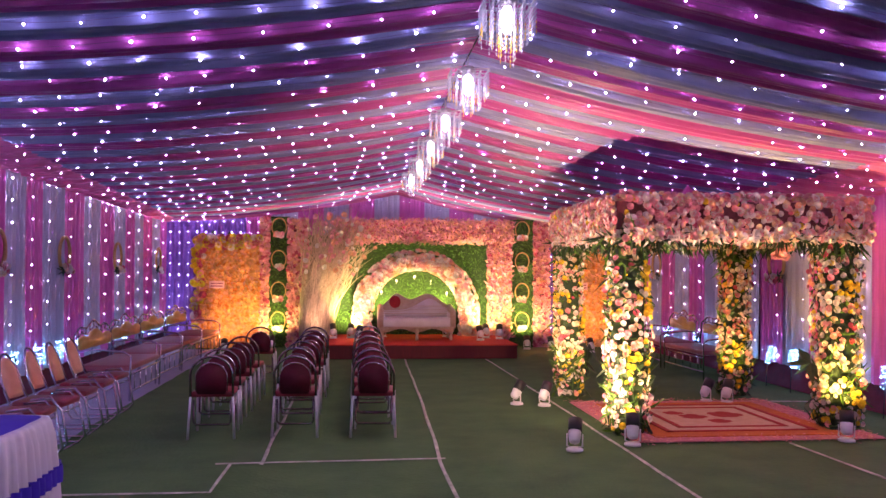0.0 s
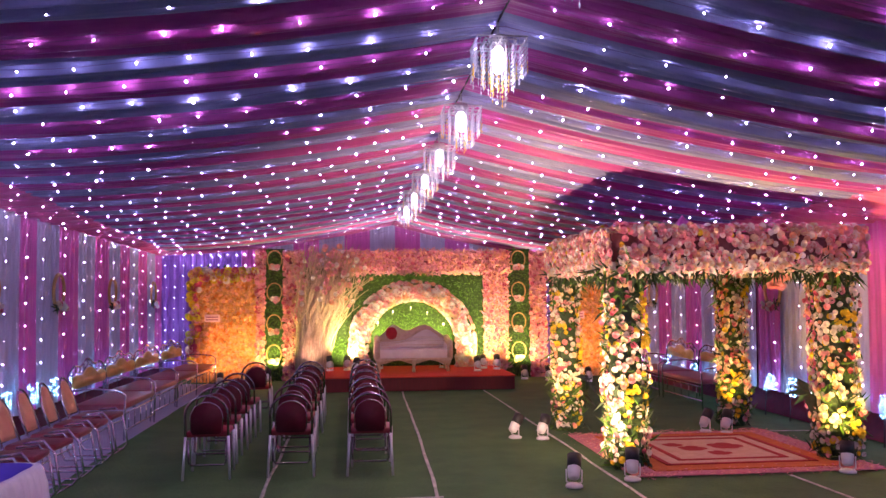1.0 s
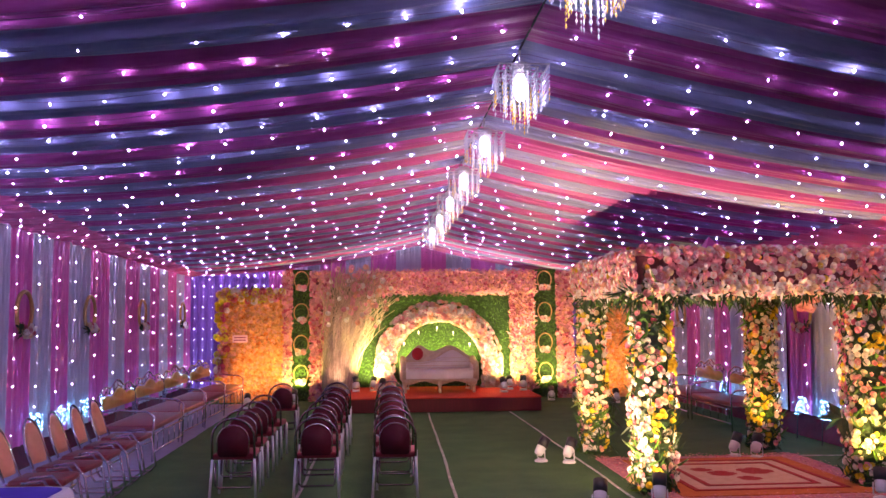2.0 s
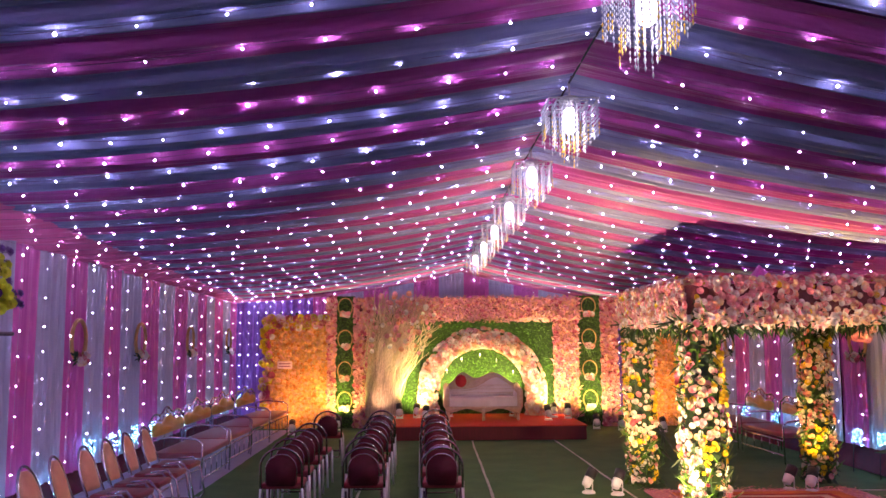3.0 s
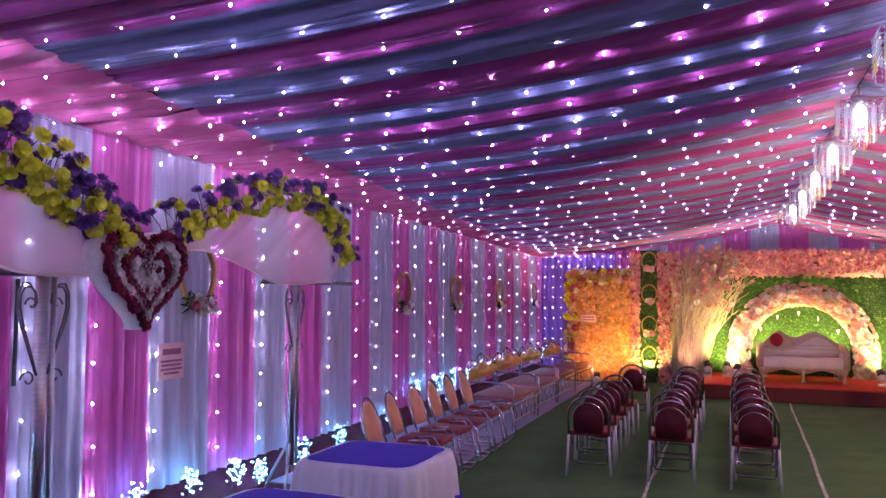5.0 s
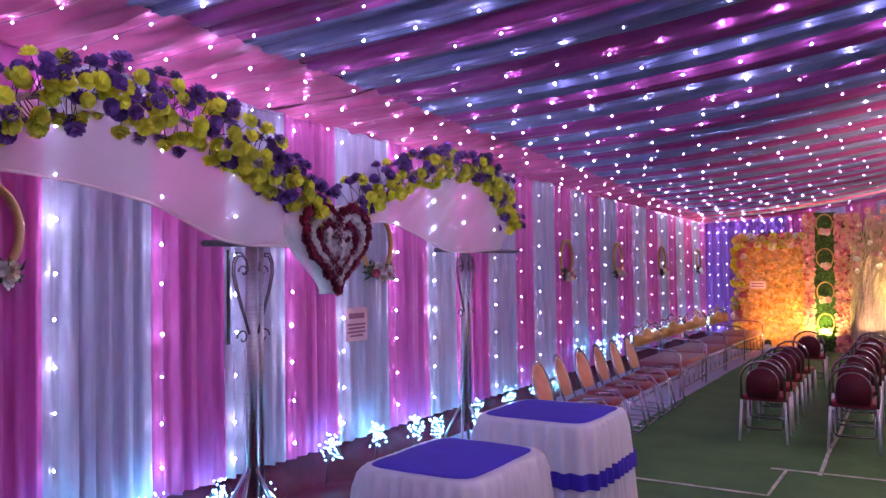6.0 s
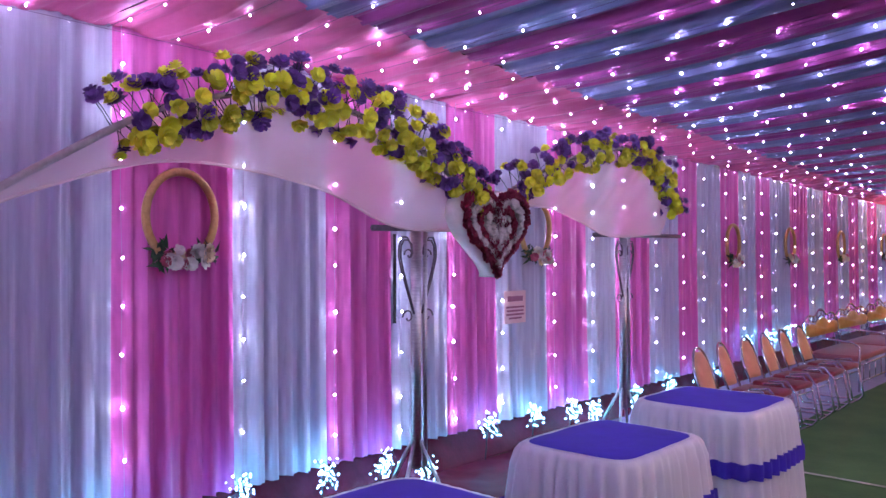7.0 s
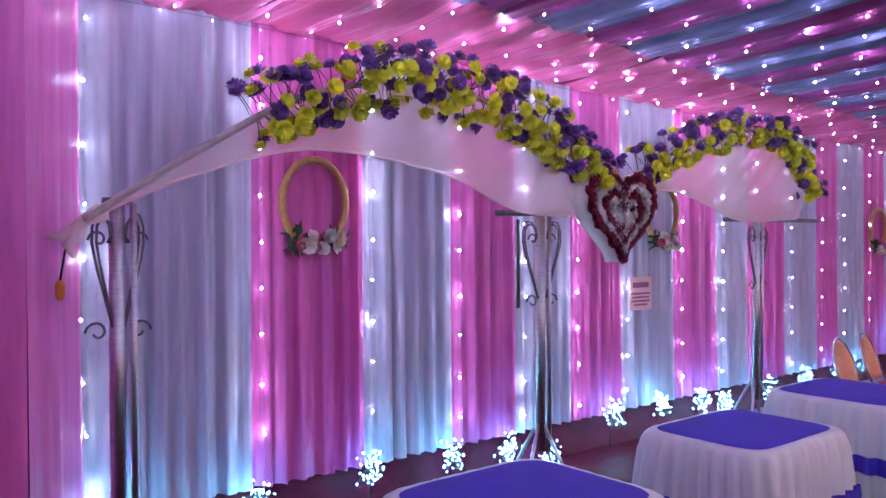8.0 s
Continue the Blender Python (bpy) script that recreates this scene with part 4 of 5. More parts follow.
ARC1 = [(1.42, 1.95), (2.0, 2.33), (2.6, 2.66), (3.35, 2.83), (4.15, 2.74), (4.75, 2.50), (5.12, 2.28)]
ARC2 = [(5.55, 2.36), (6.2, 2.62), (7.0, 2.84), (7.7, 2.88), (8.15, 2.70), (8.42, 2.30)]
gate_cloth([(1.42, 1.93), (1.9, 2.16), (2.54, 2.36), (3.1, 2.37), (3.76, 2.27), (4.37, 2.06), (5.0, 2.04)], ARC1, "sheer peach valance stretched under a flower arch")
gate_cloth([(5.1, 2.04), (5.6, 2.22), (6.24, 2.27), (6.8, 2.16), (7.37, 2.03), (8.40, 2.07)], ARC2, "sheer peach valance stretched under a flower arch")


tail = thing("cloth_knot", (GX + 0.05, 1.43, 1.93), "knotted peach cloth end tied at the stand", "drapery")
tv, tf = tube_data([(0, 0.10, 0.06), (0.02, 0.02, 0.02), (0.03, -0.02, -0.03), (0.02, -0.05, -0.10), (0.03, -0.03, -0.16)], [0.05, 0.03, 0.045, 0.035, 0.012], 10)
link_mesh("knot", tv, tf, "peach", parent=tail)
tv, tf = tube_data([(0.02, -0.03, -0.02), (0.06, -0.10, -0.06), (0.05, -0.16, -0.05)], [0.03, 0.025, 0.006], 8)
link_mesh("loose_end", tv, tf, "peach", parent=tail)

plug = thing("hanging_cable", (GX + 0.06, 1.36, 1.90), "loose dark cable end with an orange plug hanging from the stand", "cable")
tube("lead", [(0, 0.03, 0), (0.01, 0, -0.10), (0.0, -0.02, -0.24)], 0.006, "wire", plug, 6)
part("plug", lathe([(0.010, -0.33), (0.022, -0.31), (0.024, -0.26), (0.012, -0.235)], 10), "f_orange", plug, "orange plastic plug").location = (0, -0.02, 0)


def garland(knots, y_from, count, label, seed, width=0.15):
    r = np.random.default_rng(seed)
    t = thing("flower_arch", (0, 0, 0), label, "flower garland", "garlands of the gate")
    line = smooth_line(knots, 80)
    gx = -4.08
    tube("frame_tube", [(gx, p[0], p[1]) for p in line], 0.020, "bamboo", t, 8)
    use = [p for p in line if p[0] >= y_from]
    stems = []
    for i in range(count):
        u = (i + r.random()) / count * (len(use) - 1)
        k = min(int(u), len(use) - 2)
        p = Vector((gx, use[k][0] + (use[k + 1][0] - use[k][0]) * (u - k), use[k][1] + (use[k + 1][1] - use[k][1]) * (u - k)))
        dvec = Vector((0, use[k + 1][0] - use[k][0], use[k + 1][1] - use[k][1])).normalized()
        nrm = Vector((0, -dvec.z, dvec.y))
        ang = r.uniform(-0.75 * math.pi, 0.75 * math.pi)
        out = Vector((1, 0, 0)) * math.cos(ang) * 0.9 + nrm * math.sin(ang) * 1.1
        reach = width * (0.55 + 0.75 * r.random()) * (1.15 if nrm.dot(out) > 0.3 else 0.95)
        q = p + out.normalized() * reach + dvec * r.uniform(-0.05, 0.05)
        stems.append([tuple(p), tuple((p + q) / 2 + Vector((0, 0, 0.008))), tuple(q)])
        high = nrm.dot(out) > 0.45
        mat = "f_purple" if r.random() < (0.78 if high else 0.30) else "f_lime"
        piece("flower", CARNATION, mat, tuple(q), facing(out + Vector((0.5, -0.25, 0.1))), r.uniform(0.044, 0.060), t)
    tubes("stem_wiring", stems, 0.0025, "leaf_dark", t, 4, "thin dark wire stems", "stuff")
    return t


garland(ARC1, 2.24, 300, "arch of yellow and purple artificial flowers on a bent pole", 5)
garland(ARC2, 5.5, 220, "arch of yellow and purple artificial flowers on a bent pole", 6, 0.12)

# heart of white and maroon flowers
heart = thing("flower_heart", (-4.02, 5.24, 2.02), "heart of white and dark red flower bands", "flower decoration")


def heart_pt(a, k):
    x = 16 * math.sin(a) ** 3
    z = 13 * math.cos(a) - 5 * math.cos(2 * a) - 2 * math.cos(3 * a) - math.cos(4 * a)
    return x / 16.5 * 0.415 * k, (z + 2.5) / 14.5 * 0.335 * k


part("foam_body", slab([heart_pt(a, 1.03) for a in np.linspace(0, 6.283, 49)[:-1]], -0.10, 0.06, "x", 0.01), "f_white", heart, "thick white foam heart")
rh = np.random.default_rng(9)
for ring_, (k, n, mat) in enumerate(((0.93, 64, "f_maroon"), (0.74, 54, "f_white"), (0.54, 40, "f_maroon"), (0.34, 22, "f_white"), (0.16, 9, "f_white"))):
    for i in range(n):
        u, v = heart_pt(6.283 * (i + 0.3 * rh.random()) / n, k + rh.uniform(-0.03, 0.03))
        piece("flower", CARNATION, mat, (0.062, u, v), facing((1, rh.uniform(-.3, .3), rh.uniform(-.3, .3))), 0.040 + 0.010 * rh.random(), heart)
for i in range(5):
    u, v = heart_pt(rh.uniform(0, 6.28), 0.3)
    piece("flower", CARNATION, "f_maroon", (0.075, u, v), facing((1, 0, 0)), 0.034, heart)

# ---- stage and its flower backdrop ----
YS = 19.7
KS = 0.964


def sx(x):
    return -0.17 + (x + 0.17) * KS


def sz(z):
    return 1.75 + (z - 1.75) * KS


stage = thing("stage", (0, 0, 0), "low stage covered in red carpet", "stage")
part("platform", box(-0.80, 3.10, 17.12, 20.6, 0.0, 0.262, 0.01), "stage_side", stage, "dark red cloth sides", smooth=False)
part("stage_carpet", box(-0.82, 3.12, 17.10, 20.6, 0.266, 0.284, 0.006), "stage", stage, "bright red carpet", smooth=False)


def patch_items(r, x0, x1, z0, z1, y, n, shapes, size, mats, jitter=0.05, tilt=0.5):
    """Small shapes strewn over an upright patch that faces -y."""
    out = []
    for _ in range(n):
        x, z = r.uniform(x0, x1), r.uniform(z0, z1)
        nrm = (r.uniform(-tilt, tilt), -1, r.uniform(-tilt, tilt))
        out.append((shapes[r.integers(len(shapes))], (x, y - r.uniform(0, jitter), z), facing(nrm, r.uniform(0, 6.28)), r.uniform(*size), mats[r.integers(len(mats))]))
    return out


rs = np.random.default_rng(21)


def leaf_wall(name, x0, x1, z0, z1, y, n, label, size=(0.035, 0.07)):
    t = thing(name, ((x0 + x1) / 2, y, z0), label, "leaf wall", "leaf walls")
    cx = (x0 + x1) / 2
    part("backing", box(x0 - cx, x1 - cx, 0.0, 0.05, 0, z1 - z0), "turf", t, smooth=False)
    laid("leaf_cover", ["leaf", "leaf_dark"], patch_items(rs, x0 - cx, x1 - cx, 0.0, z1 - z0, -0.005, n, [LEAF], size, [0, 0, 0, 1], 0.05, 0.9), t, "dense small green leaves", "stuff")
    return t


leaf_wall("leaf_wall", sx(-1.55), sx(3.05), 0.27, sz(2.62), YS + 0.12, 9500, "wall of dense green artificial leaves behind the arch")
for x0, x1 in ((-2.27, -1.80), (3.56, 4.16)):
    leaf_wall("leaf_column", sx(x0), sx(x1), 0.0, sz(3.06), YS, 2600, "tall green leaf panel with four small hoops")


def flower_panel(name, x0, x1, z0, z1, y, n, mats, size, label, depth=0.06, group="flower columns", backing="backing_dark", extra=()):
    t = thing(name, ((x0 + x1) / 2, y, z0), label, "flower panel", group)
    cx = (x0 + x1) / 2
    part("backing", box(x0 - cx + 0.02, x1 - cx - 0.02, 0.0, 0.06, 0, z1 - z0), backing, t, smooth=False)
    laid("flower_packing", mats, patch_items(rs, x0 - cx, x1 - cx, 0, z1 - z0, 0.0, n, [BLOOM], size, list(range(len(mats))), depth, 0.7) + list(extra), t, "packed small flowers", "stuff")
    return t


pinks = ["f_pink", "f_pink", "f_peach", "f_rose", "f_pink"]
flower_panel("flower_column", sx(-2.46), sx(-2.26), 0.0, sz(3.05), YS - 0.02, 470, pinks, (0.03, 0.055), "narrow column packed with pink flowers")
flower_panel("flower_column", sx(-1.82), sx(-1.34), 0.0, sz(3.0), YS - 0.02, 1000, pinks, (0.03, 0.055), "narrow column packed with pink flowers")
flower_panel("flower_column", sx(4.16), sx(4.56), 0.0, sz(2.98), YS - 0.02, 760, pinks, (0.03, 0.055), "narrow column packed with rose flowers")
# frame of pink sprays over and beside the arch
sprays = ["f_pink", "f_peach", "f_pink", "f_peach", "f_rose"]


def spray_band(name, x0, x1, z0, z1, n, label):
    t = flower_panel(name, x0, x1, z0, z1, YS - 0.10, int(n * 0.75), sprays, (0.026, 0.05), label, 0.14, "flower frame")
    cx = (x0 + x1) / 2
    items = []
    for _ in range(n // 2):
        x, z = rs.uniform(x0, x1) - cx, rs.uniform(0, z1 - z0)
        a = rs.uniform(0, 6.28)
        items.append((LEAF, (x, -0.1, z), facing((math.cos(a), -0.7, math.sin(a))), rs.uniform(0.09, 0.16), rs.integers(3)))
    for _ in range(n // 6):
        x = rs.uniform(x0, x1) - cx
        items.append((LEAF, (x, -rs.uniform(0.02, 0.12), rs.uniform(-0.06, 0.02)), facing((rs.uniform(-.3, .3), -0.3, -0.3)), rs.uniform(0.1, 0.18), rs.integers(3)))
        items.append((LEAF, (x, -rs.uniform(0.02, 0.12), z1 - z0 + rs.uniform(-0.03, 0.05)), facing((rs.uniform(-.6, .6), -0.5, 0.8)), rs.uniform(0.1, 0.16), rs.integers(3)))
    laid("petal_spray", ["f_pink", "f_peach", "f_pink"], items, t, "loose pointed pink petals", "stuff")


spray_band("flower_beam", sx(-0.70), sx(3.60), sz(2.52), sz(2.98), 2500, "thick hanging beam of pink flower sprays over the stage")
spray_band("flower_post", sx(3.00), sx(3.56), 0.30, sz(2.60), 1700, "thick upright of pink flower sprays beside the arch")

# round arch of roses
ARX, ARY, ARZ = sx(1.24), YS - 0.28, 0.80
arch = thing("rose_arch", (ARX, ARY, 0.284), "round arch packed with large blush roses", "flower arch")
ro, ri = 1.50 * KS, 1.06 * KS
mid = (ro + ri) / 2
spine = [(-mid, 0, 0.0)] + [(mid * math.cos(a), 0, ARZ - 0.284 + mid * math.sin(a)) for a in np.linspace(math.pi, 0, 31)] + [(mid, 0, 0.0)]
tube("frame_tube", spine, 0.13, "f_cream", arch, 10)
count = 0
items = []
for i in range(620):
    s = rs.uniform(0, 1)
    L1 = ARZ - 0.284
    total = 2 * L1 + math.pi * mid
    d = s * total
    if d < L1:
        c, tang = Vector((-mid, 0, d)), Vector((-1, 0, 0))
    elif d < L1 + math.pi * mid:
        a = math.pi - (d - L1) / mid
        c, tang = Vector((mid * math.cos(a), 0, L1 + mid * math.sin(a))), Vector((math.cos(a), 0, math.sin(a)))
    else:
        c, tang = Vector((mid, 0, total - d)), Vector((1, 0, 0))
    b = rs.uniform(-1.5, 1.5)
    nrm = tang * math.sin(b) + Vector((0, -1, 0)) * math.cos(b)
    place = c + tang * math.sin(b) * 0.19 + Vector((0, -1, 0)) * math.cos(b) * 0.16
    mat = ["f_peach", "f_pink", "f_white", "f_white", "f_cream"][rs.integers(5)]
    if count < 290 and math.cos(b) > 0.2:
        piece("rose", ROSE, mat, tuple(place), facing(nrm), rs.uniform(0.06, 0.085), arch)
        count += 1
    else:
        items.append((ROSE, tuple(place), facing(nrm), rs.uniform(0.055, 0.085), rs.integers(3)))
laid("rose_filling", ["f_peach", "f_pink", "f_white"], items, arch, "blush roses", "stuff")
for x, z in ((0.42, 1.25), (0.78, 1.52), (1.22, 1.62), (1.62, 1.50), (2.02, 1.22)):
    c = thing("candle_light", (sx(x), YS + 0.075, sz(z)), "small warm candle bulb on the leaf wall", "lamp", "candle bulbs")
    part("flame_bulb", lathe([(0.003, 0.045), (0.010, 0.025), (0.012, 0.010), (0.006, 0.0)], 8), "candle", c, "glowing warm bulb")
    part("socket", lathe([(0.010, 0.0), (0.013, -0.04), (0.007, -0.05)], 8), "plastic", c)

# small hoops on the leaf columns
for cx in (-2.03, 3.86):
    for z in (2.80, 2.03, 1.28, 0.57):
        h = thing("gold_hoop", (sx(cx), YS - 0.10, sz(z)), "gold ring with blush flowers on its lower edge", "wall decoration", "hoops on the leaf columns")
        tube("ring", [(0.165 * math.cos(a), 0, 0.205 * math.sin(a)) for a in np.linspace(0, 6.283, 29)[:-1]], 0.014, "straw", h, 6, closed=True)
        for k in range(8):
            piece("flower", BLOOM, ["f_pink", "f_white", "f_peach"][k % 3], (rs.uniform(-0.09, 0.09), -0.04, -0.19 + rs.uniform(-0.03, 0.05)), facing((rs.uniform(-.4, .4), -1, 0.2)), 0.055, h)

# fan of bleached twigs with blossoms
fan = thing("twig_fan", (sx(-1.08), YS - 0.30, 0.284), "tall fan of bleached dry twigs with pale blossoms", "dried branches")
V, F = [], []
tips = []
for i in range(190):
    bx = rs.uniform(-0.42, 0.36)
    lean = rs.uniform(-0.08, 0.95) + 0.5 * max(0.0, bx)
    h = rs.uniform(1.9, 2.95) - 0.45 * max(0.0, lean - 0.55)
    p0 = Vector((bx, rs.uniform(-0.12, 0.12), 0))
    pts = [p0]
    for k in range(1, 7):
        u = k / 6
        pts.append(p0 + Vector((lean * u ** 1.8 + 0.075 * rs.normal() * min(1, 2 * u), rs.normal() * 0.05 * u - 0.05 * u, h * u)))
    v, f = tube_data(pts, [0.019 * (1 - 0.7 * k / 6) for k in range(7)], 4)
    o = len(V)
    V += v
    F += [tuple(j + o for j in q) for q in f]
    for k in (3, 4, 5):
        if rs.random() < 0.6:
            e = pts[k] + Vector((rs.uniform(-0.22, 0.22), rs.uniform(-0.06, 0.06), rs.uniform(0.08, 0.35)))
            v, f = tube_data([pts[k], (pts[k] + e) / 2 + Vector((0.02, 0, 0)), e], [0.010, 0.007, 0.004], 3)
            o = len(V)
            V += v
            F += [tuple(j + o for j in q) for q in f]
    tips.append(pts[-1])
link_mesh("twig_thicket", V, F, "twig", parent=fan, label="bleached dry twigs", kind="stuff", smooth=False)
for i in range(110):
    tpt = tips[rs.integers(len(tips))]
    q = Vector((tpt.x, tpt.y, tpt.z)) * rs.uniform(0.70, 1.03)
    piece("blossom", ROSE, ["f_pink", "f_white", "f_pink", "f_peach"][i % 4], (q.x, q.y - 0.06, q.z), facing((rs.uniform(-.5, .5), -1, rs.uniform(-.2, .6))), rs.uniform(0.04, 0.068), fan)


# selfie panels of orange flowers on both sides
def orange_panel(x0, x1, label):
    z1 = sz(2.50)
    cx = (x0 + x1) / 2
    y = YS - 0.02
    t = flower_panel("orange_flower_panel", x0, x1, 0.0, z1, y, 4600, ["f_peach", "f_amber", "f_amber", "f_orange", "f_amber"], (0.022, 0.048), label, 0.05, "orange panels", "f_orange")
    for i in range(190):
        if i % 3:
            px, pz = rs.uniform(x0, x1), z1 + rs.uniform(-0.18, 0.06)
        else:
            px, pz = (x0 if x0 < 0 else x1) + rs.uniform(-0.06, 0.16) * (1 if x0 < 0 else -1), rs.uniform(0.05, z1)
        piece("border_flower", ROSE, ["f_yellow", "f_pink", "f_white", "f_rose", "f_lime"][i % 5], (px - cx, -0.09, pz), facing((rs.uniform(-.5, .5), -1, rs.uniform(-.5, .5))), rs.uniform(0.05, 0.1), t)
    items = [(LEAF, (rs.uniform(x0, x1) - cx, -0.06, z1 + rs.uniform(-0.15, 0.08)), facing((rs.uniform(-1, 1), -1, rs.uniform(-.5, 1))), rs.uniform(0.1, 0.18), 0) for _ in range(70)]
    laid("border_foliage", ["leaf"], items, t, "green border leaves", "stuff")
    plate = part("name_plate", box(-0.42 if x0 < 0 else -0.2, -0.08 if x0 < 0 else 0.1, -0.10, -0.08, 1.35, 1.52, 0.004), "paper", t, "small pink sign plate", smooth=False)
    for k in range(2):
        part("print_bar", box(-0.38 if x0 < 0 else -0.17, -0.12 if x0 < 0 else 0.07, -0.103, -0.101, 1.39 + 0.06 * k, 1.415 + 0.06 * k), "print", plate, smooth=False)


orange_panel(-3.80, -2.38, "photo panel of orange flowers with a mixed flower border")
orange_panel(4.50, 5.90, "photo panel of orange flowers with a mixed flower border")

# sofa of the couple on the stage
so = thing("stage_sofa", (1.12, 18.5, 0.284), "ivory tufted sofa with carved frame and asymmetric curved back", "sofa")
so.scale = (1.0, 1.0, 1.10)
part("seat", box(-0.78, 0.78, -0.34, 0.30, 0.24, 0.44, 0.05), "sofa", so, "ivory cushioned seat")


def back_top(u):
    return 0.66 + 0.22 * math.exp(-((u + 0.42) / 0.22) ** 2) + 0.20 * math.exp(-((u - 0.30) / 0.34) ** 2) + 0.05 * math.cos(u * 3)


us = np.linspace(-0.82, 0.84, 40)
part("back_frame", slab([(u, back_top(u)) for u in us] + [(0.84, 0.25), (-0.82, 0.25)], 0.26, 0.36, "y", 0.02), "sofa_frame", so, "carved cream back frame")


def cushion_top(u):
    return min(back_top(u) - 0.08, 0.56 + 0.24 * math.exp(-((u - 0.34) / 0.36) ** 2))


part("back_cushion", slab([(u, cushion_top(u)) for u in np.linspace(-0.72, 0.76, 36)] + [(0.76, 0.40), (-0.72, 0.40)], 0.16, 0.28, "y", 0.03), "sofa", so, "ivory back cushion")
for k in range(3):
    tube("cushion_seam", [(u, 0.158, min(0.50 + 0.075 * k, cushion_top(u) - 0.02)) for u in np.linspace(-0.70, 0.74, 20)], 0.006, "sofa_frame", so, 5)
md = [(-0.45 + 0.125 * math.cos(a), 0.73 + 0.125 * math.sin(a)) for a in np.linspace(0, 6.283, 25)[:-1]]
part("medallion", slab(md, 0.22, 0.262, "y", 0.008), "medal", so, "round red medallion")
for s in (-1, 1):
    prof = [(-0.36, 0.22), (-0.38, 0.50), (-0.34, 0.60), (-0.22, 0.62), (0.10, 0.62), (0.30, 0.70), (0.32, 0.22)]
    part("arm", slab([(a, b) for a, b in prof], s * 0.78 - 0.06, s * 0.78 + 0.06, "x", 0.025), "sofa_frame", so, "carved scroll arm")
    part("arm_pad", slab([(-0.30, 0.30), (-0.30, 0.52), (0.24, 0.55), (0.24, 0.30)], s * 0.715 - 0.02, s * 0.715 + 0.02, "x", 0.012), "sofa", so)
apron = [(u, 0.24 - 0.05 - 0.035 * math.cos(u * 9)) for u in np.linspace(-0.80, 0.80, 30)]
part("apron", slab([(-0.80, 0.27), (0.80, 0.27)] + apron[::-1], -0.37, -0.33, "y", 0.008), "sofa_frame", so, "wavy carved front rail")
for x, y in ((-0.74, -0.32), (0.0, -0.34), (0.74, -0.32), (-0.74, 0.28), (0.74, 0.28)):
    leg = part("leg", lathe([(0.045, 0.22), (0.05, 0.18), (0.025, 0.10), (0.035, 0.04), (0.03, 0.0)], 10), "sofa_frame", so)
    leg.location = (x, y, 0)


# ---- flood lamps ----
def par_can(x, y, z, heading, tilt, label="white par lamp on a bracket, aimed up"):
    t = thing("par_lamp", (x, y, z), label, "floor lamp", "par lamps", heading)
    base = part("base", lathe([(0.085, 0.0), (0.085, 0.02), (0.06, 0.035), (0.02, 0.04)], 14), "plastic", t)
    tube("bracket", [(-0.075, 0, 0.17), (-0.075, 0, 0.05), (-0.03, 0, 0.03), (0.03, 0, 0.03), (0.075, 0, 0.05), (0.075, 0, 0.17)], 0.008, "plastic", t, 6)
    body = part("can", lathe([(0.035, -0.10), (0.055, -0.085), (0.062, -0.02), (0.066, 0.06)], 16), "plastic", t, "white plastic can")
    body.matrix_basis = pose(0, 0, 0.17, tilt, 0, 0)
    rim = part("rim", lathe([(0.068, 0.02), (0.072, 0.15), (0.064, 0.15), (0.058, 0.07)], 16), "black", t, "black front rim")
    rim.matrix_basis = pose(0, 0, 0.17, tilt, 0, 0)
    lens = part("lens", lathe([(0.057, 0.072), (0.057, 0.078), (0.03, 0.086)], 14), "glow_warm", t, "lit warm lens")
    lens.matrix_basis = pose(0, 0, 0.17, tilt, 0, 0)
    way = pose(0, 0, 0, 0, 0, heading).to_3x3() @ (pose(0, 0, 0, tilt, 0, 0).to_3x3() @ Vector((0, 0, 1)))
    return Vector((x, y, z + 0.17)) + way * 0.16, way


def lit_can(x, y, z, target, energy, colour=WARM, angle=95, tilt=None):
    """A par lamp on the floor whose beam goes towards the target."""
    d = Vector(target) - Vector((x, y, z + 0.17))
    heading = math.degrees(math.atan2(d.x, -d.y))
    up = math.degrees(math.atan2(math.hypot(d.x, d.y), d.z)) if tilt is None else tilt
    eye, way = par_can(x, y, z, heading, up)
    lamp("SPOT", "par_beam", tuple(eye), energy, colour, 0.045, tuple(eye + way), angle, 0.7)


# ---- mandap: four flowered pillars under a flowered canopy ----
MX0, MX1, MY0, MY1 = 2.83, 5.29, 9.62, 12.1
mandap = thing("flower_canopy", ((MX0 + MX1) / 2, (MY0 + MY1) / 2, 0), "wedding canopy on four pillars packed with mixed roses", "wedding canopy")
CX, CY = (MX0 + MX1) / 2, (MY0 + MY1) / 2
rm = np.random.default_rng(33)
mix_f = ["f_white", "f_cream", "f_white", "f_pink", "f_white", "f_pink", "f_rose", "f_white", "f_peach", "f_white", "f_cream", "f_yellow", "f_pink", "f_white"]
rest, leaves = [], []
rest_m = ["f_white", "f_cream", "f_pink", "f_yellow", "f_rose", "f_peach"]
placed = 0
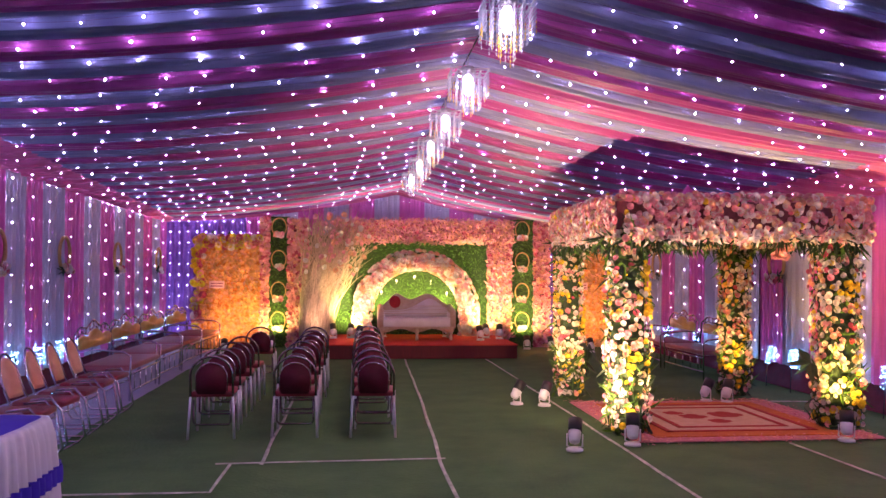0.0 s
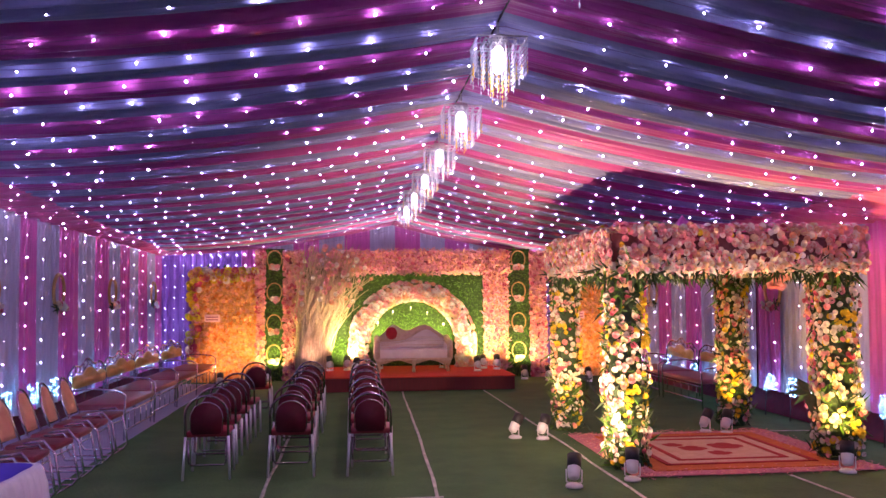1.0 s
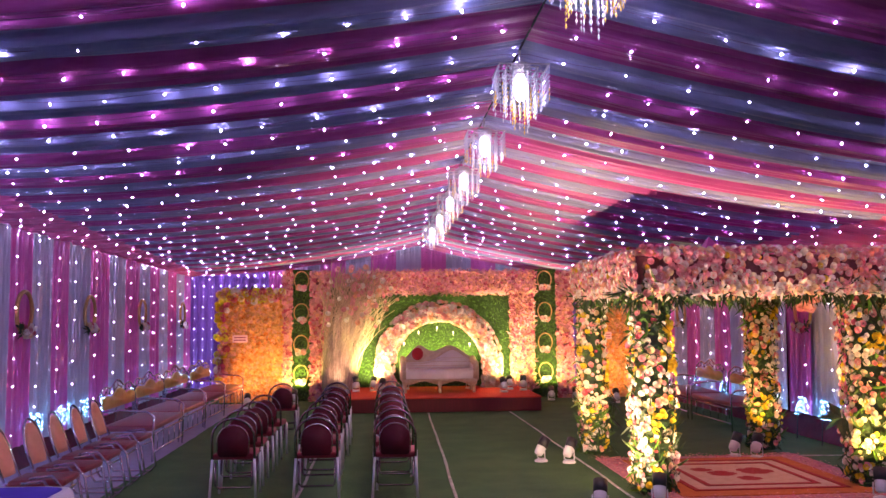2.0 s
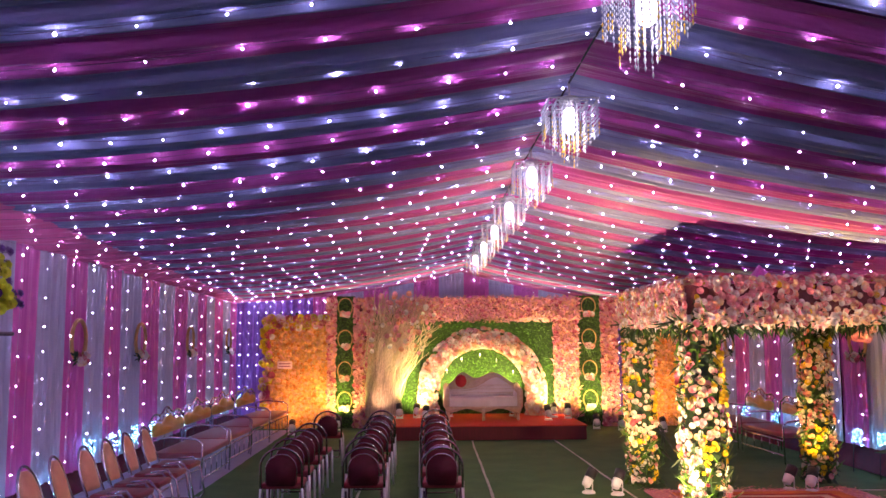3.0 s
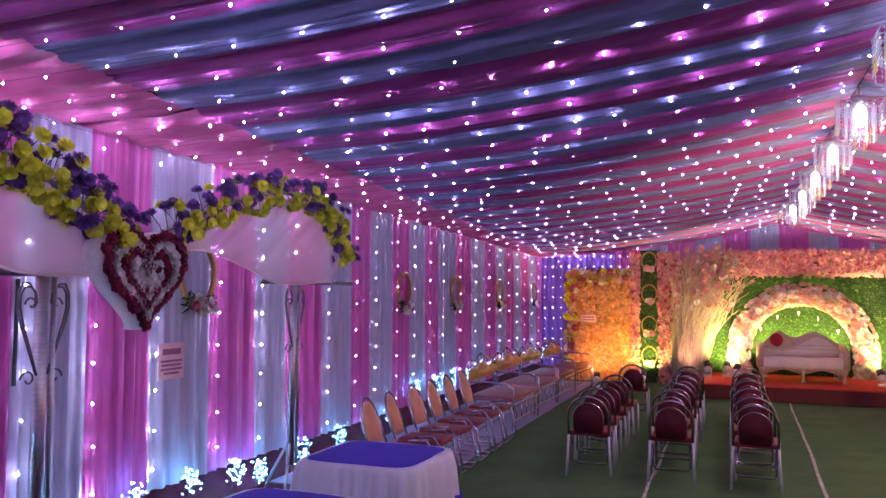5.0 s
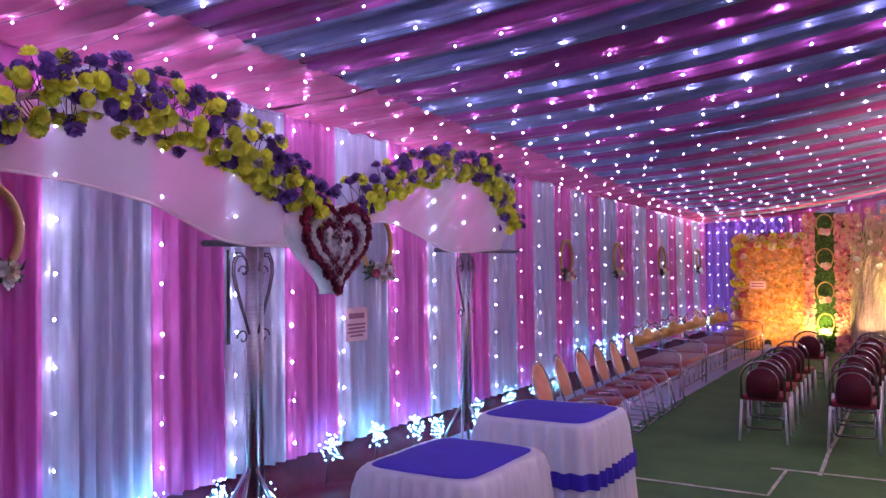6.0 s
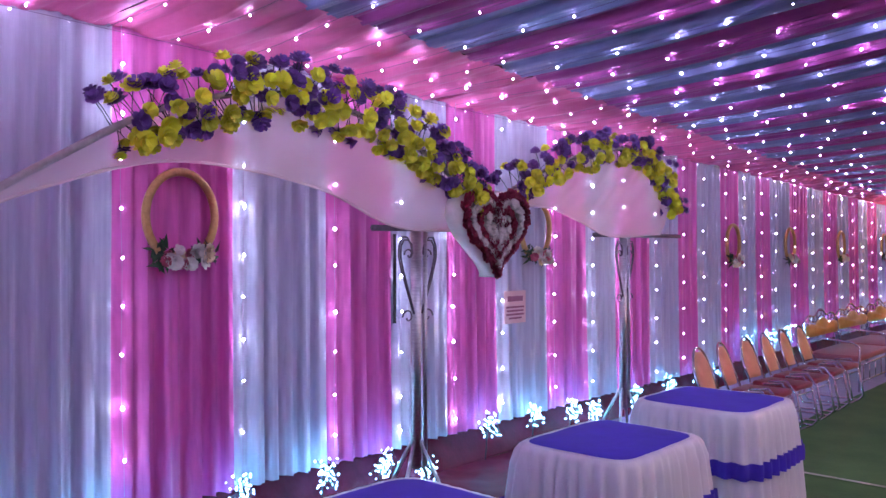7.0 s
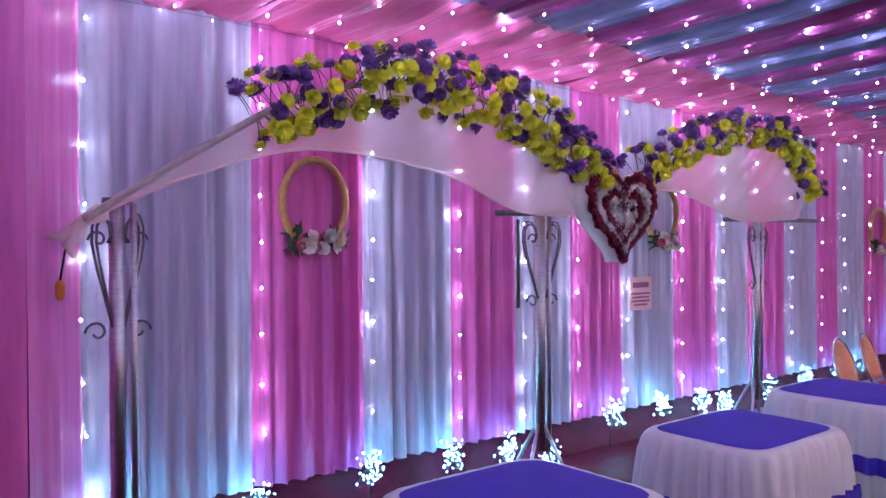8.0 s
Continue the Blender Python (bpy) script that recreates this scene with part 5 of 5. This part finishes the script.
for (px, py, half) in ((MX0, MY0, 0.20), (MX1, MY0, 0.20), (MX0, MY1, 0.17), (MX1, MY1, 0.17)):
    part("pillar", box(px - CX - half + 0.06, px - CX + half - 0.06, py - CY - half + 0.06, py - CY + half - 0.06, 0, 2.3, 0.01), "leaf_dark", mandap, "leafy green pillar core")
    for i in range(720):
        face = rm.integers(4)
        u = rm.uniform(-1, 1) * half
        z = rm.uniform(0.06, 2.25)
        bulge = half * (0.92 + 0.10 * math.sin(z * 5 + px))
        dx, dy = [(u, -bulge), (bulge, u), (-bulge, u), (u, bulge)][face]
        nrm = Vector([(u * 2, -1, 0.1), (1, u * 2, 0.1), (-1, u * 2, 0.1), (u * 2, 1, 0.1)][face])
        p = (px - CX + dx, py - CY + dy, z)
        size = rm.uniform(0.023, 0.042)
        # yellow blooms come in clusters
        m = "f_yellow" if noise.noise((px * 3 + dx * 6, py, z * 3.2)) > 0.30 else mix_f[rm.integers(len(mix_f))]
        if face != 3 and placed < 300 and (py == MY0 and i % 4 != 0 or i % 12 == 0):
            piece("rose", ROSE, m, p, facing(nrm + Vector((rm.uniform(-.3, .3), rm.uniform(-.3, .3), rm.uniform(-.2, .3)))), size, mandap)
            placed += 1
        else:
            rest.append((ROSE, p, facing(nrm), size, rest_m.index(m)))
    for i in range(900):
        face = rm.integers(4)
        u = rm.uniform(-1.05, 1.05) * half
        z = rm.uniform(0.02, 2.25)
        dx, dy = [(u, -half), (half, u), (-half, u), (u, half)][face]
        nrm = Vector([(u * 4, -1, 0), (1, u * 4, 0), (-1, u * 4, 0), (u * 4, 1, 0)][face])
        up = rm.uniform(-0.5, 0.9)
        leaves.append((LEAF, (px - CX + dx * 0.9, py - CY + dy * 0.9, z), facing(nrm + Vector((rm.uniform(-.8, .8), rm.uniform(-.8, .8), up))), rm.uniform(0.06, 0.12), int(rm.random() < 0.65)))
    for i in range(480):
        a = rm.uniform(0, 6.28)
        leaves.append((BLADE, (px - CX + half * math.cos(a), py - CY + half * math.sin(a), rm.choice([rm.uniform(0.0, 0.7), rm.uniform(1.9, 2.3), rm.uniform(0, 2.3)])),
                       facing((math.cos(a) * 0.4, math.sin(a) * 0.4, rm.uniform(-0.8, 0.8)), None), rm.uniform(0.12, 0.26), int(rm.random() < 0.5)))
# canopy beams
OX0, OX1, OY0, OY1 = MX0 - 0.06, MX1 + 0.10, MY0 - 0.18, MY1 + 0.06
ZB, ZT = 2.13, 2.60
pieces_n = 0
for (x0, y0, x1, y1, nx1, ny1) in ((OX0, OY0, OX1, OY0, 0, -1), (OX0, OY1, OX1, OY1, 0, 1), (OX0, OY0, OX0, OY1, -1, 0), (OX1, OY0, OX1, OY1, 1, 0)):
    ax, ay, bx, by = x0 - CX, y0 - CY, x1 - CX, y1 - CY
    lx, ly = (0.0 if nx1 == 0 else 0.13), (0.0 if ny1 == 0 else 0.13)
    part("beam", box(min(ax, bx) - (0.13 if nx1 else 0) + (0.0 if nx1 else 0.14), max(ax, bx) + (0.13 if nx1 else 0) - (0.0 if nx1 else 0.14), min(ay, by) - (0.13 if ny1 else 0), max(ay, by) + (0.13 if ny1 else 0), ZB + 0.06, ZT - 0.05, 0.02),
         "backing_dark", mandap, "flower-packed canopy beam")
    L = math.hypot(bx - ax, by - ay)
    n = int(L * 420)
    for i in range(n):
        s = rm.uniform(-0.04, 1.04)
        face = rm.random()
        x, y = ax + (bx - ax) * s, ay + (by - ay) * s
        if face < 0.5:
            nrm, z, out = Vector((nx1, ny1, rm.uniform(-.3, .4))), rm.uniform(ZB, ZT), 0.16
        elif face < 0.68:
            nrm, z, out = Vector((nx1 * 0.3, ny1 * 0.3, 1)), ZT + rm.uniform(-0.03, 0.03), rm.uniform(-0.14, 0.14)
        elif face < 0.82:
            nrm, z, out = Vector((nx1 * 0.3, ny1 * 0.3, -1)), ZB + 0.02, rm.uniform(-0.14, 0.14)
        else:
            nrm, z, out = Vector((-nx1, -ny1, 0)), rm.uniform(ZB, ZT), -0.15
        # the lower rows are paler
        mi = rm.choice([0, 0, 1, 2]) if z < ZB + 0.12 else rm.choice([2, 0, 2, 5, 0, 1, 4 if rm.random() < 0.4 else 2, 3 if rm.random() < 0.25 else 2])
        rest.append((ROSE, (x + nx1 * out, y + ny1 * out, z), facing(nrm + Vector((rm.uniform(-.3, .3), rm.uniform(-.3, .3), rm.uniform(-.3, .3)))), rm.uniform(0.028, 0.046), int(mi)))
    for i in range(int(L * 170)):
        s = rm.uniform(-0.02, 1.02)
        down = Vector((nx1 + rm.uniform(-.4, .4), ny1 + rm.uniform(-.4, .4), rm.uniform(-0.7, 0.1)))
        rest.append((LEAF, (ax + (bx - ax) * s + nx1 * 0.17, ay + (by - ay) * s + ny1 * 0.17, ZB + rm.uniform(-0.02, 0.13)), facing(down), rm.uniform(0.06, 0.11), int(rm.choice([0, 0, 1, 2, 5]))))
    for i in range(int(L * 150)):
        s = rm.uniform(0, 1)
        x, y = ax + (bx - ax) * s, ay + (by - ay) * s
        edge = 0.35 + 0.65 * abs(2 * s - 1)
        leaves.append((BLADE, (x + nx1 * 0.1, y + ny1 * 0.1, ZB + 0.03), facing((nx1 + rm.uniform(-1, 1), ny1 + rm.uniform(-1, 1), rm.uniform(-0.3, 0.6)), None), rm.uniform(0.16, 0.28) * edge + 0.07, int(rm.random() < 0.75)))
laid("rose_packing", rest_m, rest, mandap, "packed mixed roses", "stuff")
laid("foliage", ["leaf", "leaf_dark"], leaves, mandap, "green and dark leaves between the roses", "stuff")
# cloth under and over the canopy
V, F = [], []
n = 16
for i in range(n + 1):
    for j in range(n + 1):
        s, t_ = i / n, j / n
        V.append((OX0 - CX + 0.1 + (OX1 - OX0 - 0.2) * s, OY0 - CY + 0.1 + (OY1 - OY0 - 0.2) * t_, 2.32 - 0.16 * 16 * s * (1 - s) * t_ * (1 - t_) - 0.10 * math.sin(math.pi * s) * (1 - math.sin(math.pi * t_))))
for i in range(n):
    for j in range(n):
        o = i * (n + 1) + j
        F.append((o, o + n + 1, o + n + 2, o + 1))
link_mesh("ceiling_cloth", V, F, "peach", parent=mandap, label="blush cloth sagging under the canopy")
top = bmesh.new()
ring = [top.verts.new((OX0 - CX + 0.12, OY0 - CY + 0.12, 2.50)), top.verts.new((OX1 - CX - 0.12, OY0 - CY + 0.12, 2.50)), top.verts.new((OX1 - CX - 0.12, OY1 - CY - 0.12, 2.50)), top.verts.new((OX0 - CX + 0.12, OY1 - CY - 0.12, 2.50))]
mid_ = [top.verts.new((v.co.x * 0.14, v.co.y * 0.14, 2.64)) for v in ring]
apex = top.verts.new((0, 0, 2.90))
for i in range(4):
    top.faces.new((ring[i], ring[(i + 1) % 4], mid_[(i + 1) % 4], mid_[i]))
    top.faces.new((mid_[i], mid_[(i + 1) % 4], apex))
part("roof_cloth", top, "pink", mandap, "pink peaked roof cloth", smooth=False)
# dark banana leaves tied to the pillars, and pink blossoms inside
big = []
for (px, py, z, a) in ((MX1 - 0.05, MY1, 0.95, 0.5), (MX1 - 0.30, MY0, 0.75, 2.6), (MX0 + 0.25, MY1 - 0.1, 0.7, 0.2), (MX0 + 0.2, MY1, 0.5, 1.2)):
    for k in range(7):
        ang = a + rm.uniform(-0.8, 0.8)
        big.append((LEAF, (px - CX, py - CY, z), facing((math.cos(ang), -0.5, rm.uniform(0.3, 1.2))), rm.uniform(0.2, 0.34), 0))
laid("broad_foliage", ["leaf_dark"], big, mandap, "broad dark leaves", "stuff")
for i in range(26):
    piece("hanging_blossom", BLOOM, "f_pink", (MX1 - 0.42 - CX + rm.uniform(-.12, .12), MY0 + 0.35 - CY, 2.06 + rm.uniform(-.14, .16)), facing((rm.uniform(-1, 1), -1, rm.uniform(-1, 1))), 0.055, mandap)

# rug under the canopy
rug = thing("patterned_rug", (CX + 0.02, 10.30, 0), "orange patterned rug with cream field on a pink petal-strewn cloth", "rug")
part("ground_cloth", box(-1.38, 1.40, -1.28, 1.28, 0.004, 0.012), "rug_pink", rug, "pink ground cloth", smooth=False)
part("border", box(-1.08, 1.08, -1.08, 1.08, 0.012, 0.022), "rug_orange", rug, "orange woven border", smooth=False)
part("field", box(-0.80, 0.80, -0.80, 0.80, 0.022, 0.028), "rug_cream", rug, "cream woven field", smooth=False)
for k, e in enumerate((0.84, 0.62)):
    f = [(-e, -e, 0.030), (e, -e, 0.030), (e, e, 0.030), (-e, e, 0.030)]
    for a, b in zip(f, f[1:] + f[:1]):
        x0, x1, y0, y1 = min(a[0], b[0]), max(a[0], b[0]), min(a[1], b[1]), max(a[1], b[1])
        part("woven_stripe", box(x0 - 0.03, x1 + 0.03, y0 - 0.03, y1 + 0.03, 0.026 + 0.002 * k, 0.033 + 0.001 * k), "rug_red", rug, "red woven stripe", smooth=False)
for (x, y, r_) in ((-0.2, 0.0, 0.16), (0.25, 0.1, 0.2), (0.0, -0.3, 0.13), (-0.35, 0.25, 0.12)):
    piece("woven_motif", BLOOM, "rug_red", (x, y, 0.029), np.diag([1, 1, 0.05]), r_, rug)
pet = []
for i in range(2600):
    side = rm.integers(4)
    e = 1.22 + rm.normal() * 0.09
    u = rm.uniform(-1.36, 1.36)
    x, y = [(u, -e), (e, u), (-e, u), (u, e)][side]
    pet.append((LEAF, (x, y, 0.022 + 0.004 * rm.random()), facing((rm.normal() * 0.2, rm.normal() * 0.2, 1)), rm.uniform(0.03, 0.055), rm.integers(3)))
laid("petal_litter", ["f_pink", "f_peach", "f_rose"], pet, rug, "strewn pink petals", "stuff")

# ---- lamps at the canopy and the stage, with their beams ----
YELLOW = (1.0, 0.76, 0.15)
AMBER = (1.0, 0.62, 0.20)
LIME = (0.88, 1.0, 0.22)
lit_can(1.98, 8.72, 0, (2.62, 10.5, 2.6), 480, (1.0, 0.78, 0.42), 145)
lit_can(2.64, 8.92, 0, (MX0, MY0 - 0.2, 1.2), 38, YELLOW, 110)
lit_can(1.96, 11.50, 0, (MX0 - 0.1, MY1 - 0.2, 1.4), 62, YELLOW, 90)
lit_can(2.30, 11.36, 0, (MX0, MY1 - 0.2, 1.1), 55, YELLOW, 90)
lit_can(4.61, 11.55, 0, (MX1, MY1 - 0.2, 1.2), 58, YELLOW, 90)
lit_can(4.84, 11.40, 0, (MX1, MY1 - 0.2, 1.0), 46, YELLOW, 90)
lit_can(4.98, 8.95, 0, (MX1, MY0 - 0.2, 1.5), 190, YELLOW, 140)
for (x, y, tx, tz, e, c) in ((-0.68, 18.75, -0.9, 2.5, 22, WARM), (-0.30, 18.85, -0.25, 1.1, 200, LIME), (-0.12, 18.15, 0.4, 2.6, 135, WARM),
                             (2.50, 18.15, 2.1, 2.6, 135, WARM), (2.72, 18.75, 2.75, 1.1, 130, LIME), (2.98, 18.50, 3.10, 2.1, 38, WARM),
                             (0.42, 19.12, 0.7, 1.1, 170, LIME), (1.85, 19.12, 1.6, 1.1, 170, LIME)):
    lit_can(x, y, 0.284, (tx, YS - 0.1, tz), e, c, 120)
for (x, y, tx, tz, e, c) in ((-2.05, 19.05, -2.0, 1.1, 90, LIME), (3.72, 19.05, 3.75, 1.1, 90, LIME), (-2.95, 18.3, -3.1, 1.5, 105, AMBER), (5.0, 18.3, 5.1, 1.5, 105, AMBER), (4.20, 18.7, 4.25, 1.5, 34, WARM)):
    lit_can(x, y, 0.0, (tx, YS, tz), e, c, 120)
lit_can(-1.10, 18.98, 0.0, (-1.05, YS - 0.3, 2.2), 16, WARM, 110)
